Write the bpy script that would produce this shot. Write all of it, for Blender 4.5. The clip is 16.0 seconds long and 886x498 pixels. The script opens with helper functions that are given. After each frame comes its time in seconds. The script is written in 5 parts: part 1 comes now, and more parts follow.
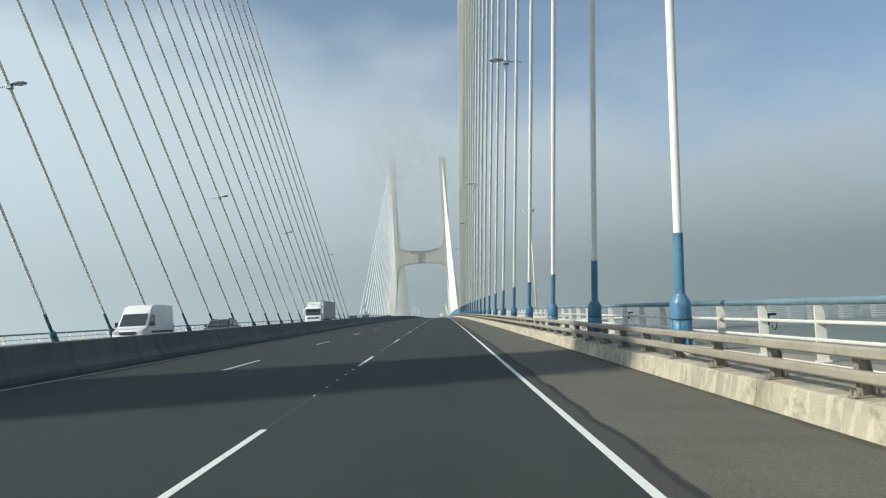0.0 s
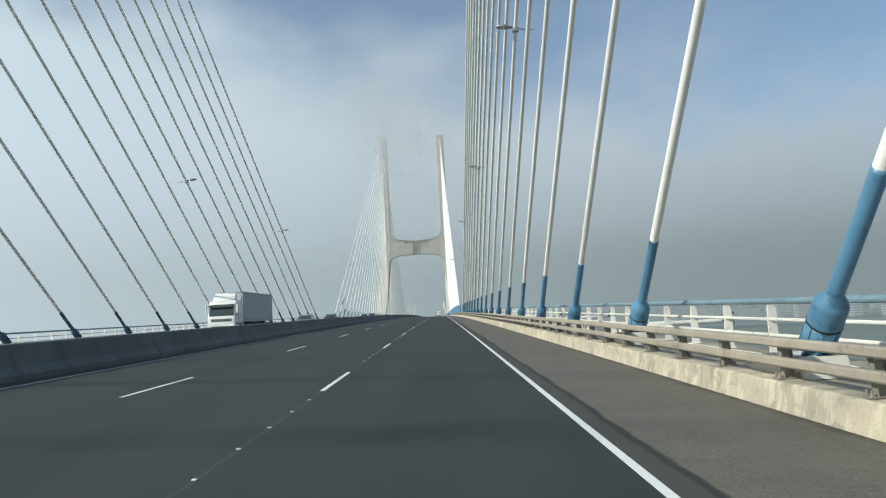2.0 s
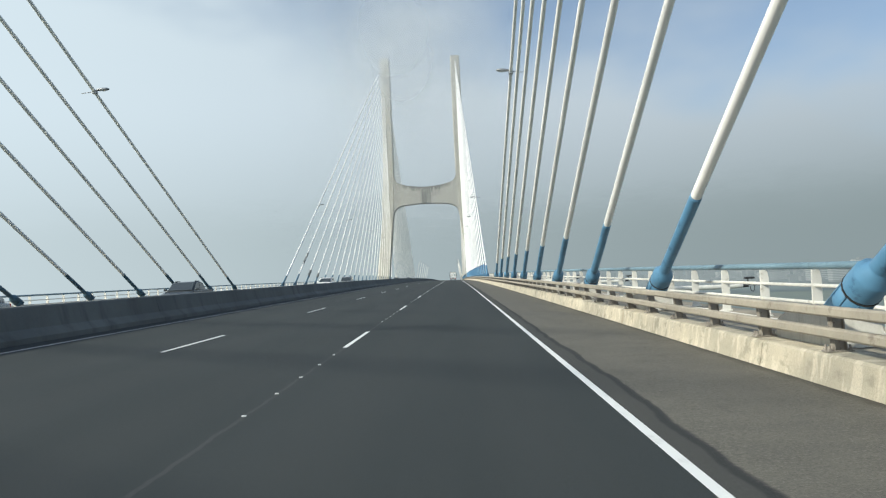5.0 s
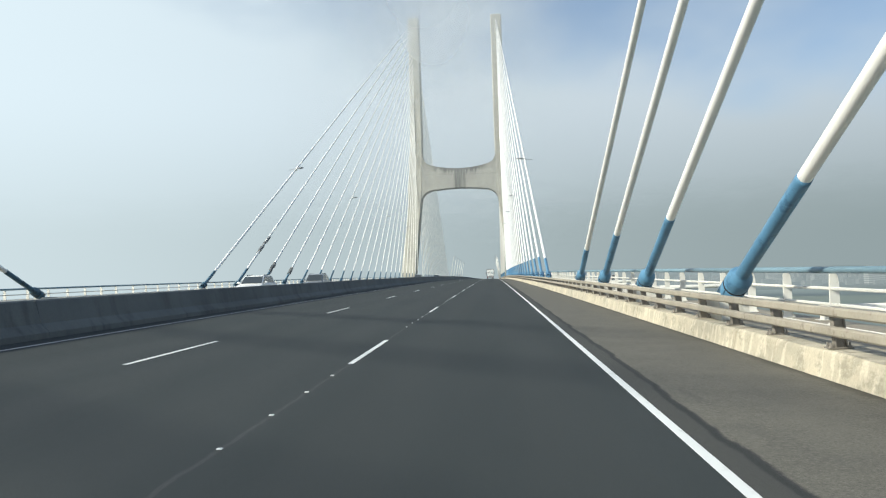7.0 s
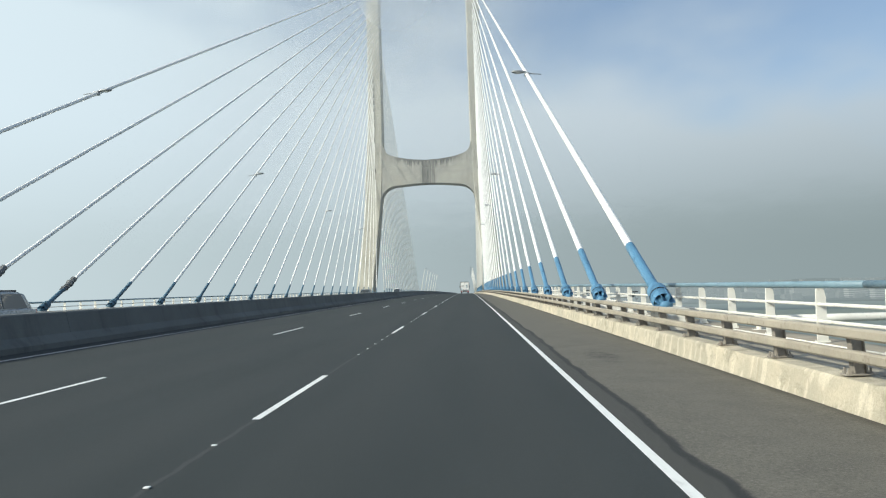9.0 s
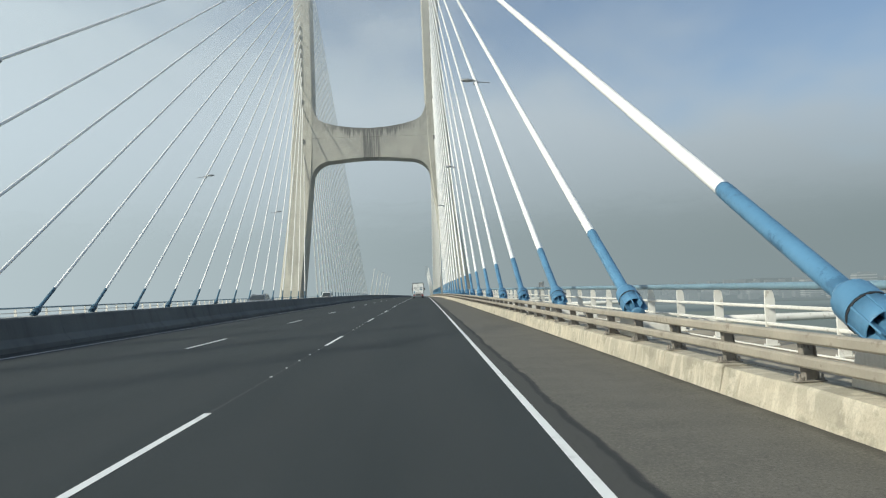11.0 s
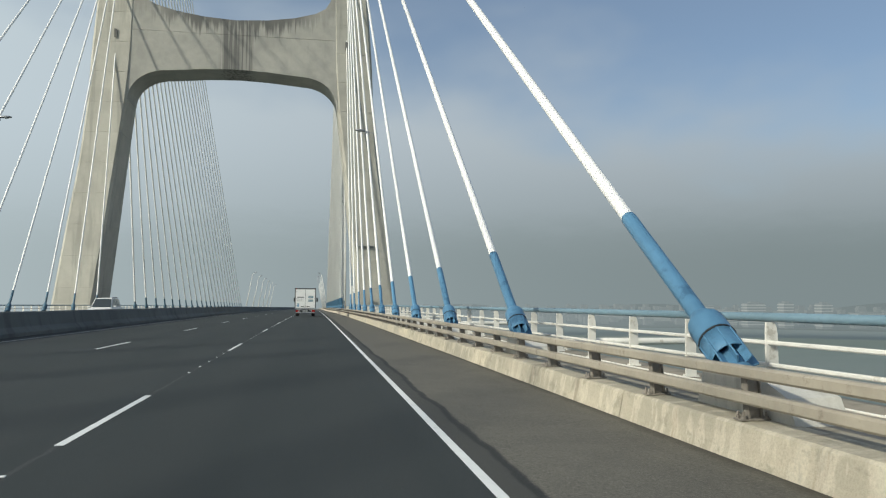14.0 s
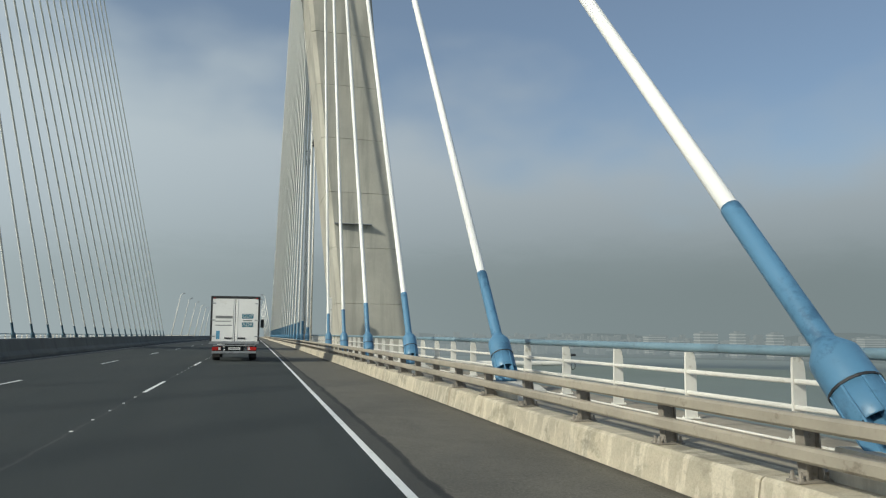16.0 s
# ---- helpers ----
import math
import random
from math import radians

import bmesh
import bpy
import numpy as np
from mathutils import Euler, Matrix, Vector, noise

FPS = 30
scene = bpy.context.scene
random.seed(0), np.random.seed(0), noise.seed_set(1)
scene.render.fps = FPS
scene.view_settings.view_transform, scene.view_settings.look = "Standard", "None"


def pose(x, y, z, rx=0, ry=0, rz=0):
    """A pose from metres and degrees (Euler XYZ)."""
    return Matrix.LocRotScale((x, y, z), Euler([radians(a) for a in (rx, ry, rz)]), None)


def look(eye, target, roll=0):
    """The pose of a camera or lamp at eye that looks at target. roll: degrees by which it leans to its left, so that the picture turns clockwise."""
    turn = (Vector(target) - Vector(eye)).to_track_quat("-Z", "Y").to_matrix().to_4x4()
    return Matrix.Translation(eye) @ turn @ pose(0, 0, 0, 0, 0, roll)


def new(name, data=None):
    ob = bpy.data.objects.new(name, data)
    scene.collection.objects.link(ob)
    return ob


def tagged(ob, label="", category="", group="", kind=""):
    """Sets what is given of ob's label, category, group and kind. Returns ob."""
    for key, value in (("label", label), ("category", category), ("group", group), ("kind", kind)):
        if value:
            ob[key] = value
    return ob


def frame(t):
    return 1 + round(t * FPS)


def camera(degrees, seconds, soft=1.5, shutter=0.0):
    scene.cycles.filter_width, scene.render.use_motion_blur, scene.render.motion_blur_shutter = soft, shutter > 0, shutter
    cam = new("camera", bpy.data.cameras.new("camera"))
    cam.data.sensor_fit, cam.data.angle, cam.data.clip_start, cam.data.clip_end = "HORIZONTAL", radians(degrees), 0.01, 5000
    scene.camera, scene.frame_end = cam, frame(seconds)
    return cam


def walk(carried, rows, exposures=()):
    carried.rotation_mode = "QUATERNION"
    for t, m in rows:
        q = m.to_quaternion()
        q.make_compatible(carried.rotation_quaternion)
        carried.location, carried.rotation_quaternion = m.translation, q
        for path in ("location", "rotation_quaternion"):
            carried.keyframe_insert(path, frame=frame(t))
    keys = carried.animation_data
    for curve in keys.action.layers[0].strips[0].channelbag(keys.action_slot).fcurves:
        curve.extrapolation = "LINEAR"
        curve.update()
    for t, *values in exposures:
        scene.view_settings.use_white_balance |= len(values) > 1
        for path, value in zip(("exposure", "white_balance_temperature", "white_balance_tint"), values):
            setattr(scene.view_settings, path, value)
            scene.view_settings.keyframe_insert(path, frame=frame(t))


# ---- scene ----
cam = camera(60.58, 16.0, soft=1.2, shutter=0.0)
# seconds, x, y, z, yaw, pitch, roll
PATH = [
    (0.0, -0.01, -214.06, 0.443, -0.27, 5.05, -3.01),
    (0.5, -0.08, -202.18, 0.547, 0.06, 4.92, -2.83),
    (1.0, -0.13, -189.83, 0.646, 0.03, 4.84, -2.70),
    (1.5, -0.13, -177.74, 0.738, -0.10, 4.78, -2.78),
    (2.0, -0.11, -165.83, 0.822, -0.46, 4.83, -2.93),
    (2.5, -0.14, -153.98, 0.900, -0.67, 4.75, -2.71),
    (3.0, -0.16, -142.39, 0.971, -0.82, 4.28, -2.85),
    (3.5, -0.16, -130.94, 1.035, -0.90, 3.66, -3.02),
    (6.0, -0.04, -74.24, 1.269, 2.54, 1.56, -2.01),
    (6.5, -0.06, -63.00, 1.299, 3.25, 1.67, -1.70),
    (7.0, -0.06, -51.84, 1.324, 3.68, 1.86, -1.82),
    (7.5, -0.06, -40.59, 1.343, 3.79, 1.88, -1.79),
    (8.0, -0.02, -29.22, 1.358, 3.41, 1.95, -2.25),
    (8.5, -0.03, -18.08, 1.366, 2.63, 2.28, -1.92),
    (9.0, 0.03, -6.54, 1.370, 1.79, 2.80, -1.86),
    (11.5, 0.30, 49.39, 1.305, -2.66, 2.82, -2.14),
    (12.0, 0.20, 60.50, 1.276, -3.86, 2.76, -1.88),
    (12.5, 0.17, 71.75, 1.242, -4.97, 2.88, -1.67),
    (13.0, 0.08, 82.97, 1.208, -6.21, 3.07, -1.35),
    (13.5, 0.06, 94.30, 1.158, -7.70, 3.31, -0.63),
    (14.0, 0.08, 105.75, 1.105, -9.63, 3.80, 0.16),
    (14.5, 0.04, 117.14, 1.048, -11.62, 4.33, 0.63),
    (15.0, 0.07, 128.60, 0.985, -12.99, 4.86, 0.58),
    (15.5, 0.08, 140.08, 0.917, -13.81, 5.49, 0.61),
    (16.0, 0.09, 151.63, 0.842, -13.80, 5.96, 0.43),
]


def aim(x, y, z, yaw, pitch, roll):
    return pose(x, y, z, 0, 0, yaw) @ pose(0, 0, 0, 90 + pitch) @ pose(0, 0, 0, 0, 0, roll)


EXPOSURES = [(0.0, 0.13, 6150, 3), (1.0, 0.18, 6150, 3), (3.5, 0.06, 6130, 4), (6.0, 0.42, 6300, 5), (8.5, 0.42, 6270, 4), (9.0, 0.35, 6270, 4), (11.5, 0.05, 6230, 4), (13.0, -0.02, 6330, 5), (14.5, -0.04, 6330, 5), (15.5, -0.12, 6380, 4), (16.0, -0.13, 6330, 4)]
walk(cam, [(t, aim(*p)) for t, *p in PATH], EXPOSURES)

# ---- world and sun ----
SUN_TO = Vector((1.53, 0.80, -1.0)).normalized()
SUN_EL = math.asin(-SUN_TO.z)
SUN_AZ = math.atan2(-SUN_TO.x, -SUN_TO.y)
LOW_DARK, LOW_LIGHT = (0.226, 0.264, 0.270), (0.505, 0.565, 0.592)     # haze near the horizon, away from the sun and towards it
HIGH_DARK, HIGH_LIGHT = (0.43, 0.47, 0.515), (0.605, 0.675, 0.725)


def nd(nt, kind, **kw):
    n = nt.nodes.new(kind)
    for k, val in kw.items():
        n.inputs[k].default_value = val
    return n


def math_node(nt, op, a, b=None, clamp=False):
    n = nt.nodes.new("ShaderNodeMath")
    n.operation, n.use_clamp = op, clamp
    for i, val in enumerate((a, b)):
        if val is None:
            continue
        if isinstance(val, (int, float)):
            n.inputs[i].default_value = val
        else:
            nt.links.new(val, n.inputs[i])
    return n.outputs[0]


def ramp(nt, src, lo, hi, out_lo=0.0, out_hi=1.0, smooth=True):
    n = nt.nodes.new("ShaderNodeMapRange")
    n.interpolation_type = "SMOOTHSTEP" if smooth else "LINEAR"
    n.inputs["From Min"].default_value, n.inputs["From Max"].default_value = lo, hi
    n.inputs["To Min"].default_value, n.inputs["To Max"].default_value = out_lo, out_hi
    nt.links.new(src, n.inputs["Value"])
    return n.outputs["Result"]


def mix(nt, fac, a, b, mode="MIX"):
    n = nt.nodes.new("ShaderNodeMix")
    n.data_type, n.blend_type = "RGBA", mode
    for i, val in ((0, fac), (6, a), (7, b)):
        if isinstance(val, (int, float)):
            n.inputs[i].default_value = val
        elif isinstance(val, tuple):
            n.inputs[i].default_value = (*val[:3], 1.0)
        else:
            nt.links.new(val, n.inputs[i])
    return n.outputs[2]


def make_world():
    w = bpy.data.worlds.new("hazy_morning_sky")
    scene.world = w
    w.use_nodes = True
    nt = w.node_tree
    nt.nodes.clear()
    sky = nd(nt, "ShaderNodeTexSky")
    sky.sky_type, sky.sun_disc, sky.altitude = "NISHITA", False, 50.0
    sky.sun_elevation, sky.sun_rotation = SUN_EL, SUN_AZ
    sky.air_density, sky.dust_density, sky.ozone_density = 1.0, 2.0, 2.0
    blue = mix(nt, 1.0, sky.outputs[0], (0.110, 0.110, 0.112), "MULTIPLY")
    tc = nd(nt, "ShaderNodeTexCoord")
    sep = nd(nt, "ShaderNodeSeparateXYZ")
    nt.links.new(tc.outputs["Generated"], sep.inputs[0])
    # how far a direction lies towards the sun's side of the horizon
    h = Vector((-SUN_TO.x, -SUN_TO.y)).normalized()
    side = math_node(nt, "ADD", math_node(nt, "MULTIPLY", sep.outputs[0], h.x), math_node(nt, "MULTIPLY", sep.outputs[1], h.y))
    glow = ramp(nt, side, -0.95, 0.35)
    up = sep.outputs[2]
    low = mix(nt, glow, LOW_DARK, LOW_LIGHT)
    high = mix(nt, glow, HIGH_DARK, HIGH_LIGHT)
    haze = mix(nt, ramp(nt, up, 0.0, 0.24), low, high)
    n1 = nd(nt, "ShaderNodeTexNoise", Scale=1.6, Detail=4.0, Roughness=0.5)
    n2 = nd(nt, "ShaderNodeTexNoise", Scale=4.0, Detail=4.0, Roughness=0.5)
    stretch = nd(nt, "ShaderNodeMapping")
    stretch.inputs["Scale"].default_value = (1.0, 1.0, 1.9)
    stretch.inputs["Location"].default_value = (0.35, 0.1, 0.4)
    nt.links.new(tc.outputs["Generated"], stretch.inputs[0])
    for n in (n1, n2):
        nt.links.new(stretch.outputs[0], n.inputs["Vector"])
    wisps = math_node(nt, "ADD", math_node(nt, "MULTIPLY", n1.outputs[0], 0.75), math_node(nt, "MULTIPLY", n2.outputs[0], 0.25))
    edge = math_node(nt, "ADD", math_node(nt, "MULTIPLY", math_node(nt, "SUBTRACT", wisps, 0.5), 0.75), math_node(nt, "MULTIPLY", math_node(nt, "SUBTRACT", glow, 0.3), 0.10))
    clear = ramp(nt, math_node(nt, "SUBTRACT", up, edge), 0.22, 0.40, 0.0, 0.80)
    bg = nd(nt, "ShaderNodeBackground")
    nt.links.new(mix(nt, clear, haze, blue), bg.inputs[0])
    out = nd(nt, "ShaderNodeOutputWorld")
    nt.links.new(bg.outputs[0], out.inputs[0])


make_world()
sun = new("sun", bpy.data.lights.new("sun", "SUN"))
sun.data.energy, sun.data.angle, sun.data.color = 3.8, radians(2.0), (1.0, 0.93, 0.79)
sun.matrix_world = look((0, 0, 60), Vector((0, 0, 60)) + SUN_TO)


# ---- materials ----
def material(name, build):
    m = bpy.data.materials.new(name)
    m.use_nodes = True
    nt = m.node_tree
    bsdf = nt.nodes["Principled BSDF"]
    build(nt, bsdf)
    return m


def coords(nt, scale=(1, 1, 1)):
    geo = nd(nt, "ShaderNodeNewGeometry")
    mp = nd(nt, "ShaderNodeMapping")
    mp.inputs["Scale"].default_value = scale
    nt.links.new(geo.outputs["Position"], mp.inputs[0])
    return mp.outputs[0]


def noise_out(nt, vec, scale, detail=4.0, rough=0.55):
    n = nd(nt, "ShaderNodeTexNoise", Scale=scale, Detail=detail, Roughness=rough)
    nt.links.new(vec, n.inputs["Vector"])
    return n.outputs[0]


def bump(nt, bsdf, height, strength, dist):
    b = nd(nt, "ShaderNodeBump", Strength=strength, Distance=dist)
    nt.links.new(height, b.inputs["Height"])
    nt.links.new(b.outputs[0], bsdf.inputs["Normal"])


def painted(name, color, rough=0.45, wear=0.12, scale=3.0, metallic=0.0, dirt=None, streak=0.0, bare=0.57, relief=0.10):
    """A painted or plastic surface with slow tone changes, grime and fine unevenness."""
    def build(nt, bsdf):
        v = coords(nt)
        slow = noise_out(nt, v, scale, 5.0, 0.6)
        fine = noise_out(nt, v, scale * 14, 3.0)
        dark = tuple(c * (1 - 2.2 * wear) for c in color)
        c = mix(nt, ramp(nt, slow, 0.30, 0.72), color, dark)
        if dirt:
            c = mix(nt, ramp(nt, noise_out(nt, v, scale * 2.3, 7.0, 0.7), bare, bare + 0.11, 0.0, 0.75), c, dirt)
        if streak:
            s = noise_out(nt, coords(nt, (9.0, 9.0, 0.5)), 1.0, 4.0)
            c = mix(nt, ramp(nt, s, 0.52, 0.75, 0.0, streak), c, dark)
        nt.links.new(c, bsdf.inputs["Base Color"])
        bsdf.inputs["Metallic"].default_value = metallic
        nt.links.new(ramp(nt, fine, 0.3, 0.7, rough * 0.85, min(1.0, rough * 1.25)), bsdf.inputs["Roughness"])
        if relief:
            bump(nt, bsdf, fine, relief, 0.004)
    return material(name, build)


def concrete(name, light, dark, stain, streak_scale, grain=9.0):
    def build(nt, bsdf):
        v = coords(nt)
        rnd = nd(nt, "ShaderNodeObjectInfo").outputs["Random"]
        big = noise_out(nt, v, 0.35, 6.0, 0.62)
        mid = noise_out(nt, v, 2.4, 6.0, 0.65)
        fine = noise_out(nt, v, grain * 3, 4.0, 0.6)
        runs = noise_out(nt, coords(nt, (streak_scale, streak_scale, 0.07 * streak_scale)), 1.0, 5.0, 0.6)
        c = mix(nt, ramp(nt, big, 0.32, 0.68), light, dark)
        c = mix(nt, ramp(nt, mid, 0.50, 0.78, 0.0, 0.55), c, dark)
        c = mix(nt, ramp(nt, runs, 0.50, 0.68, 0.0, 0.62), c, stain)
        c = mix(nt, math_node(nt, "MULTIPLY", rnd, 0.22), c, dark)
        c = mix(nt, ramp(nt, fine, 0.35, 0.75, 0.0, 0.22), c, stain)
        nt.links.new(c, bsdf.inputs["Base Color"])
        bsdf.inputs["Roughness"].default_value = 0.88
        bump(nt, bsdf, math_node(nt, "ADD", fine, mid), 0.25, 0.01)
    return material(name, build)


def kerb_build(nt, bsdf):
    """Old cast kerb: cream patches, grey-green blotches, dirt at the joints."""
    v = coords(nt)
    rnd = nd(nt, "ShaderNodeObjectInfo").outputs["Random"]
    big = noise_out(nt, coords(nt, (1.0, 0.55, 1.0)), 0.9, 6.0, 0.65)
    blot = noise_out(nt, coords(nt, (1.0, 0.8, 1.2)), 2.6, 7.0, 0.7)
    pale = noise_out(nt, coords(nt, (0.5, 1.0, 0.32)), 5.2, 4.0, 0.55)
    fine = noise_out(nt, v, 38.0, 4.0, 0.65)
    c = mix(nt, ramp(nt, big, 0.35, 0.66), (0.60, 0.53, 0.40), (0.41, 0.37, 0.285))
    c = mix(nt, ramp(nt, pale, 0.50, 0.60, 0.0, 0.55), c, (0.76, 0.69, 0.55))
    c = mix(nt, ramp(nt, blot, 0.52, 0.64, 0.0, 0.62), c, (0.25, 0.225, 0.165))
    c = mix(nt, math_node(nt, "MULTIPLY", rnd, 0.25), c, (0.40, 0.37, 0.30))
    c = mix(nt, ramp(nt, fine, 0.38, 0.70, 0.0, 0.30), c, (0.27, 0.245, 0.19))
    # rusty damp runs, here and there along the face
    run = noise_out(nt, coords(nt, (0.2, 1.0, 0.12)), 2.2, 5.0, 0.6)
    c = mix(nt, ramp(nt, run, 0.60, 0.70, 0.0, 0.55), c, (0.30, 0.235, 0.165))
    damp = noise_out(nt, coords(nt, (0.2, 1.0, 0.5)), 1.1, 6.0, 0.65)
    c = mix(nt, ramp(nt, damp, 0.60, 0.70, 0.0, 0.6), c, (0.17, 0.16, 0.13))
    nt.links.new(c, bsdf.inputs["Base Color"])
    bsdf.inputs["Roughness"].default_value = 0.9
    bump(nt, bsdf, math_node(nt, "ADD", fine, blot), 0.55, 0.018)


BEAM_TOP = 36.90     # middle of the crossbeam's hollow top edge


def beam_build(nt, bsdf):
    """Pylon crossbeam: dark runs of rain water from the drain at the middle of its top edge."""
    v = coords(nt)
    sep = nd(nt, "ShaderNodeSeparateXYZ")
    nt.links.new(v, sep.inputs[0])
    off = math_node(nt, "ABSOLUTE", math_node(nt, "ADD", sep.outputs[0], 10.2))
    big = noise_out(nt, v, 0.35, 6.0, 0.62)
    mid = noise_out(nt, v, 1.6, 6.0, 0.65)
    fine = noise_out(nt, v, 15.0, 4.0, 0.6)
    thin = noise_out(nt, coords(nt, (4.5, 4.5, 0.22)), 1.0, 5.0, 0.6)
    c = mix(nt, ramp(nt, big, 0.32, 0.68), (0.46, 0.445, 0.395), (0.36, 0.35, 0.315))
    c = mix(nt, ramp(nt, mid, 0.50, 0.78, 0.0, 0.45), c, (0.34, 0.33, 0.295))
    # long stains below the drain, short drips along the whole top edge
    hollow = math_node(nt, "MULTIPLY", math_node(nt, "MULTIPLY", off, off), 0.0135)
    below = math_node(nt, "SUBTRACT", math_node(nt, "ADD", hollow, BEAM_TOP), sep.outputs[2])
    drip = noise_out(nt, coords(nt, (2.6, 2.6, 0.05)), 1.0, 5.0, 0.6)
    streaks = noise_out(nt, coords(nt, (1.9, 1.9, 0.03)), 1.7, 4.0, 0.6)
    wobble = math_node(nt, "ADD", off, math_node(nt, "MULTIPLY", math_node(nt, "SUBTRACT", drip, 0.5), 4.2))
    long_run = math_node(nt, "MULTIPLY", ramp(nt, wobble, 2.2, 1.2, 0.0, 0.85), ramp(nt, streaks, 0.44, 0.58, 0.2, 1.0))
    reach = math_node(nt, "SUBTRACT", below, math_node(nt, "MULTIPLY", math_node(nt, "SUBTRACT", drip, 0.42), 7.0))
    short_run = math_node(nt, "MULTIPLY", ramp(nt, reach, 1.3, -0.2, 0.0, 0.85), ramp(nt, off, 11.5, 6.0, 0.25, 1.0))
    c = mix(nt, math_node(nt, "MAXIMUM", long_run, short_run), c, (0.105, 0.105, 0.10))
    c = mix(nt, ramp(nt, thin, 0.58, 0.75, 0.0, 0.30), c, (0.25, 0.243, 0.22))
    c = mix(nt, ramp(nt, fine, 0.35, 0.75, 0.0, 0.2), c, (0.25, 0.243, 0.22))
    nt.links.new(c, bsdf.inputs["Base Color"])
    bsdf.inputs["Roughness"].default_value = 0.88
    bump(nt, bsdf, math_node(nt, "ADD", fine, mid), 0.25, 0.01)


def asphalt_build(nt, bsdf):
    v = coords(nt)
    sep = nd(nt, "ShaderNodeSeparateXYZ")
    nt.links.new(v, sep.inputs[0])
    x = sep.outputs[0]
    wob = math_node(nt, "SUBTRACT", noise_out(nt, coords(nt, (1.0, 0.55, 1.0)), 0.9, 5.0, 0.6), 0.5)
    wob2 = math_node(nt, "SUBTRACT", noise_out(nt, coords(nt, (1.0, 1.3, 1.0)), 1.4, 4.0), 0.5)
    grain = noise_out(nt, v, 95.0, 2.0, 0.7)
    patch = noise_out(nt, coords(nt, (1.0, 0.12, 1.0)), 0.8, 5.0, 0.6)
    lane = mix(nt, ramp(nt, patch, 0.30, 0.72), (0.0290, 0.0362, 0.0374), (0.0385, 0.0458, 0.047))
    # wheel tracks, polished a little lighter
    wave = math_node(nt, "ABSOLUTE", math_node(nt, "SINE", math_node(nt, "MULTIPLY", math_node(nt, "ADD", x, 0.35), math.pi / 1.75)))
    lane = mix(nt, ramp(nt, wave, 0.55, 1.0, 0.0, 0.35), lane, (0.045, 0.0505, 0.0505))
    shoulder = mix(nt, ramp(nt, noise_out(nt, v, 1.3, 6.0, 0.65), 0.3, 0.7), (0.134, 0.127, 0.106), (0.168, 0.158, 0.130))
    shoulder = mix(nt, ramp(nt, noise_out(nt, coords(nt, (2.0, 0.22, 1.0)), 1.1, 5.0, 0.7), 0.58, 0.8, 0.0, 0.5), shoulder, (0.06, 0.058, 0.053))
    seam = math_node(nt, "ADD", math_node(nt, "SUBTRACT", x, 1.755), math_node(nt, "MULTIPLY", wob, 0.28))
    # the strip between the edge line and the seam is older and browner than the lane
    c = mix(nt, ramp(nt, math_node(nt, "ADD", x, math_node(nt, "MULTIPLY", wob2, 0.05)), 1.43, 1.47), lane, (0.070, 0.070, 0.064))
    c = mix(nt, ramp(nt, seam, -0.03, 0.04), c, shoulder)
    strip = math_node(nt, "ABSOLUTE", math_node(nt, "ADD", math_node(nt, "SUBTRACT", x, 1.73), math_node(nt, "MULTIPLY", wob, 0.30)))
    c = mix(nt, ramp(nt, strip, 0.070, 0.025, 0.0, 0.85), c, (0.024, 0.026, 0.027))
    seal = math_node(nt, "ABSOLUTE", math_node(nt, "ADD", math_node(nt, "ADD", x, 2.18), math_node(nt, "MULTIPLY", wob2, 0.10)))
    c = mix(nt, ramp(nt, seal, 0.035, 0.012, 0.0, 0.55), c, (0.085, 0.086, 0.086))
    c = mix(nt, ramp(nt, grain, 0.30, 0.75, 0.0, 0.36), c, (0.062, 0.065, 0.063))
    # an oil stain on the shoulder
    ex = math_node(nt, "DIVIDE", math_node(nt, "SUBTRACT", x, 2.5), 0.30)
    ey = math_node(nt, "DIVIDE", math_node(nt, "SUBTRACT", sep.outputs[1], 7.7), 1.1)
    er = math_node(nt, "ADD", math_node(nt, "SQRT", math_node(nt, "ADD", math_node(nt, "MULTIPLY", ex, ex), math_node(nt, "MULTIPLY", ey, ey))), math_node(nt, "MULTIPLY", wob2, 1.6))
    skid = noise_out(nt, coords(nt, (2.2, 7.0, 1.0)), 1.6, 4.0, 0.6)
    c = mix(nt, math_node(nt, "MULTIPLY", ramp(nt, er, 1.25, 0.5, 0.0, 0.85), ramp(nt, skid, 0.44, 0.58)), c, (0.045, 0.043, 0.040))
    chips = noise_out(nt, v, 34.0, 3.0, 0.75)
    c = mix(nt, math_node(nt, "MULTIPLY", ramp(nt, seam, -0.03, 0.04), ramp(nt, chips, 0.52, 0.70, 0.0, 0.55)), c, (0.255, 0.235, 0.20))
    c = mix(nt, math_node(nt, "MULTIPLY", ramp(nt, seam, -0.03, 0.04), ramp(nt, chips, 0.48, 0.30, 0.0, 0.60)), c, (0.065, 0.060, 0.052))
    # grit washed against the kerb's foot
    foot = math_node(nt, "ADD", x, math_node(nt, "MULTIPLY", wob2, 0.30))
    c = mix(nt, ramp(nt, foot, 3.66, 3.86, 0.0, 0.75), c, (0.062, 0.056, 0.045))
    nt.links.new(c, bsdf.inputs["Base Color"])
    nt.links.new(ramp(nt, grain, 0.3, 0.7, 0.72, 0.95), bsdf.inputs["Roughness"])
    bsdf.inputs["Specular IOR Level"].default_value = 0.27
    bump(nt, bsdf, grain, 0.5, 0.006)


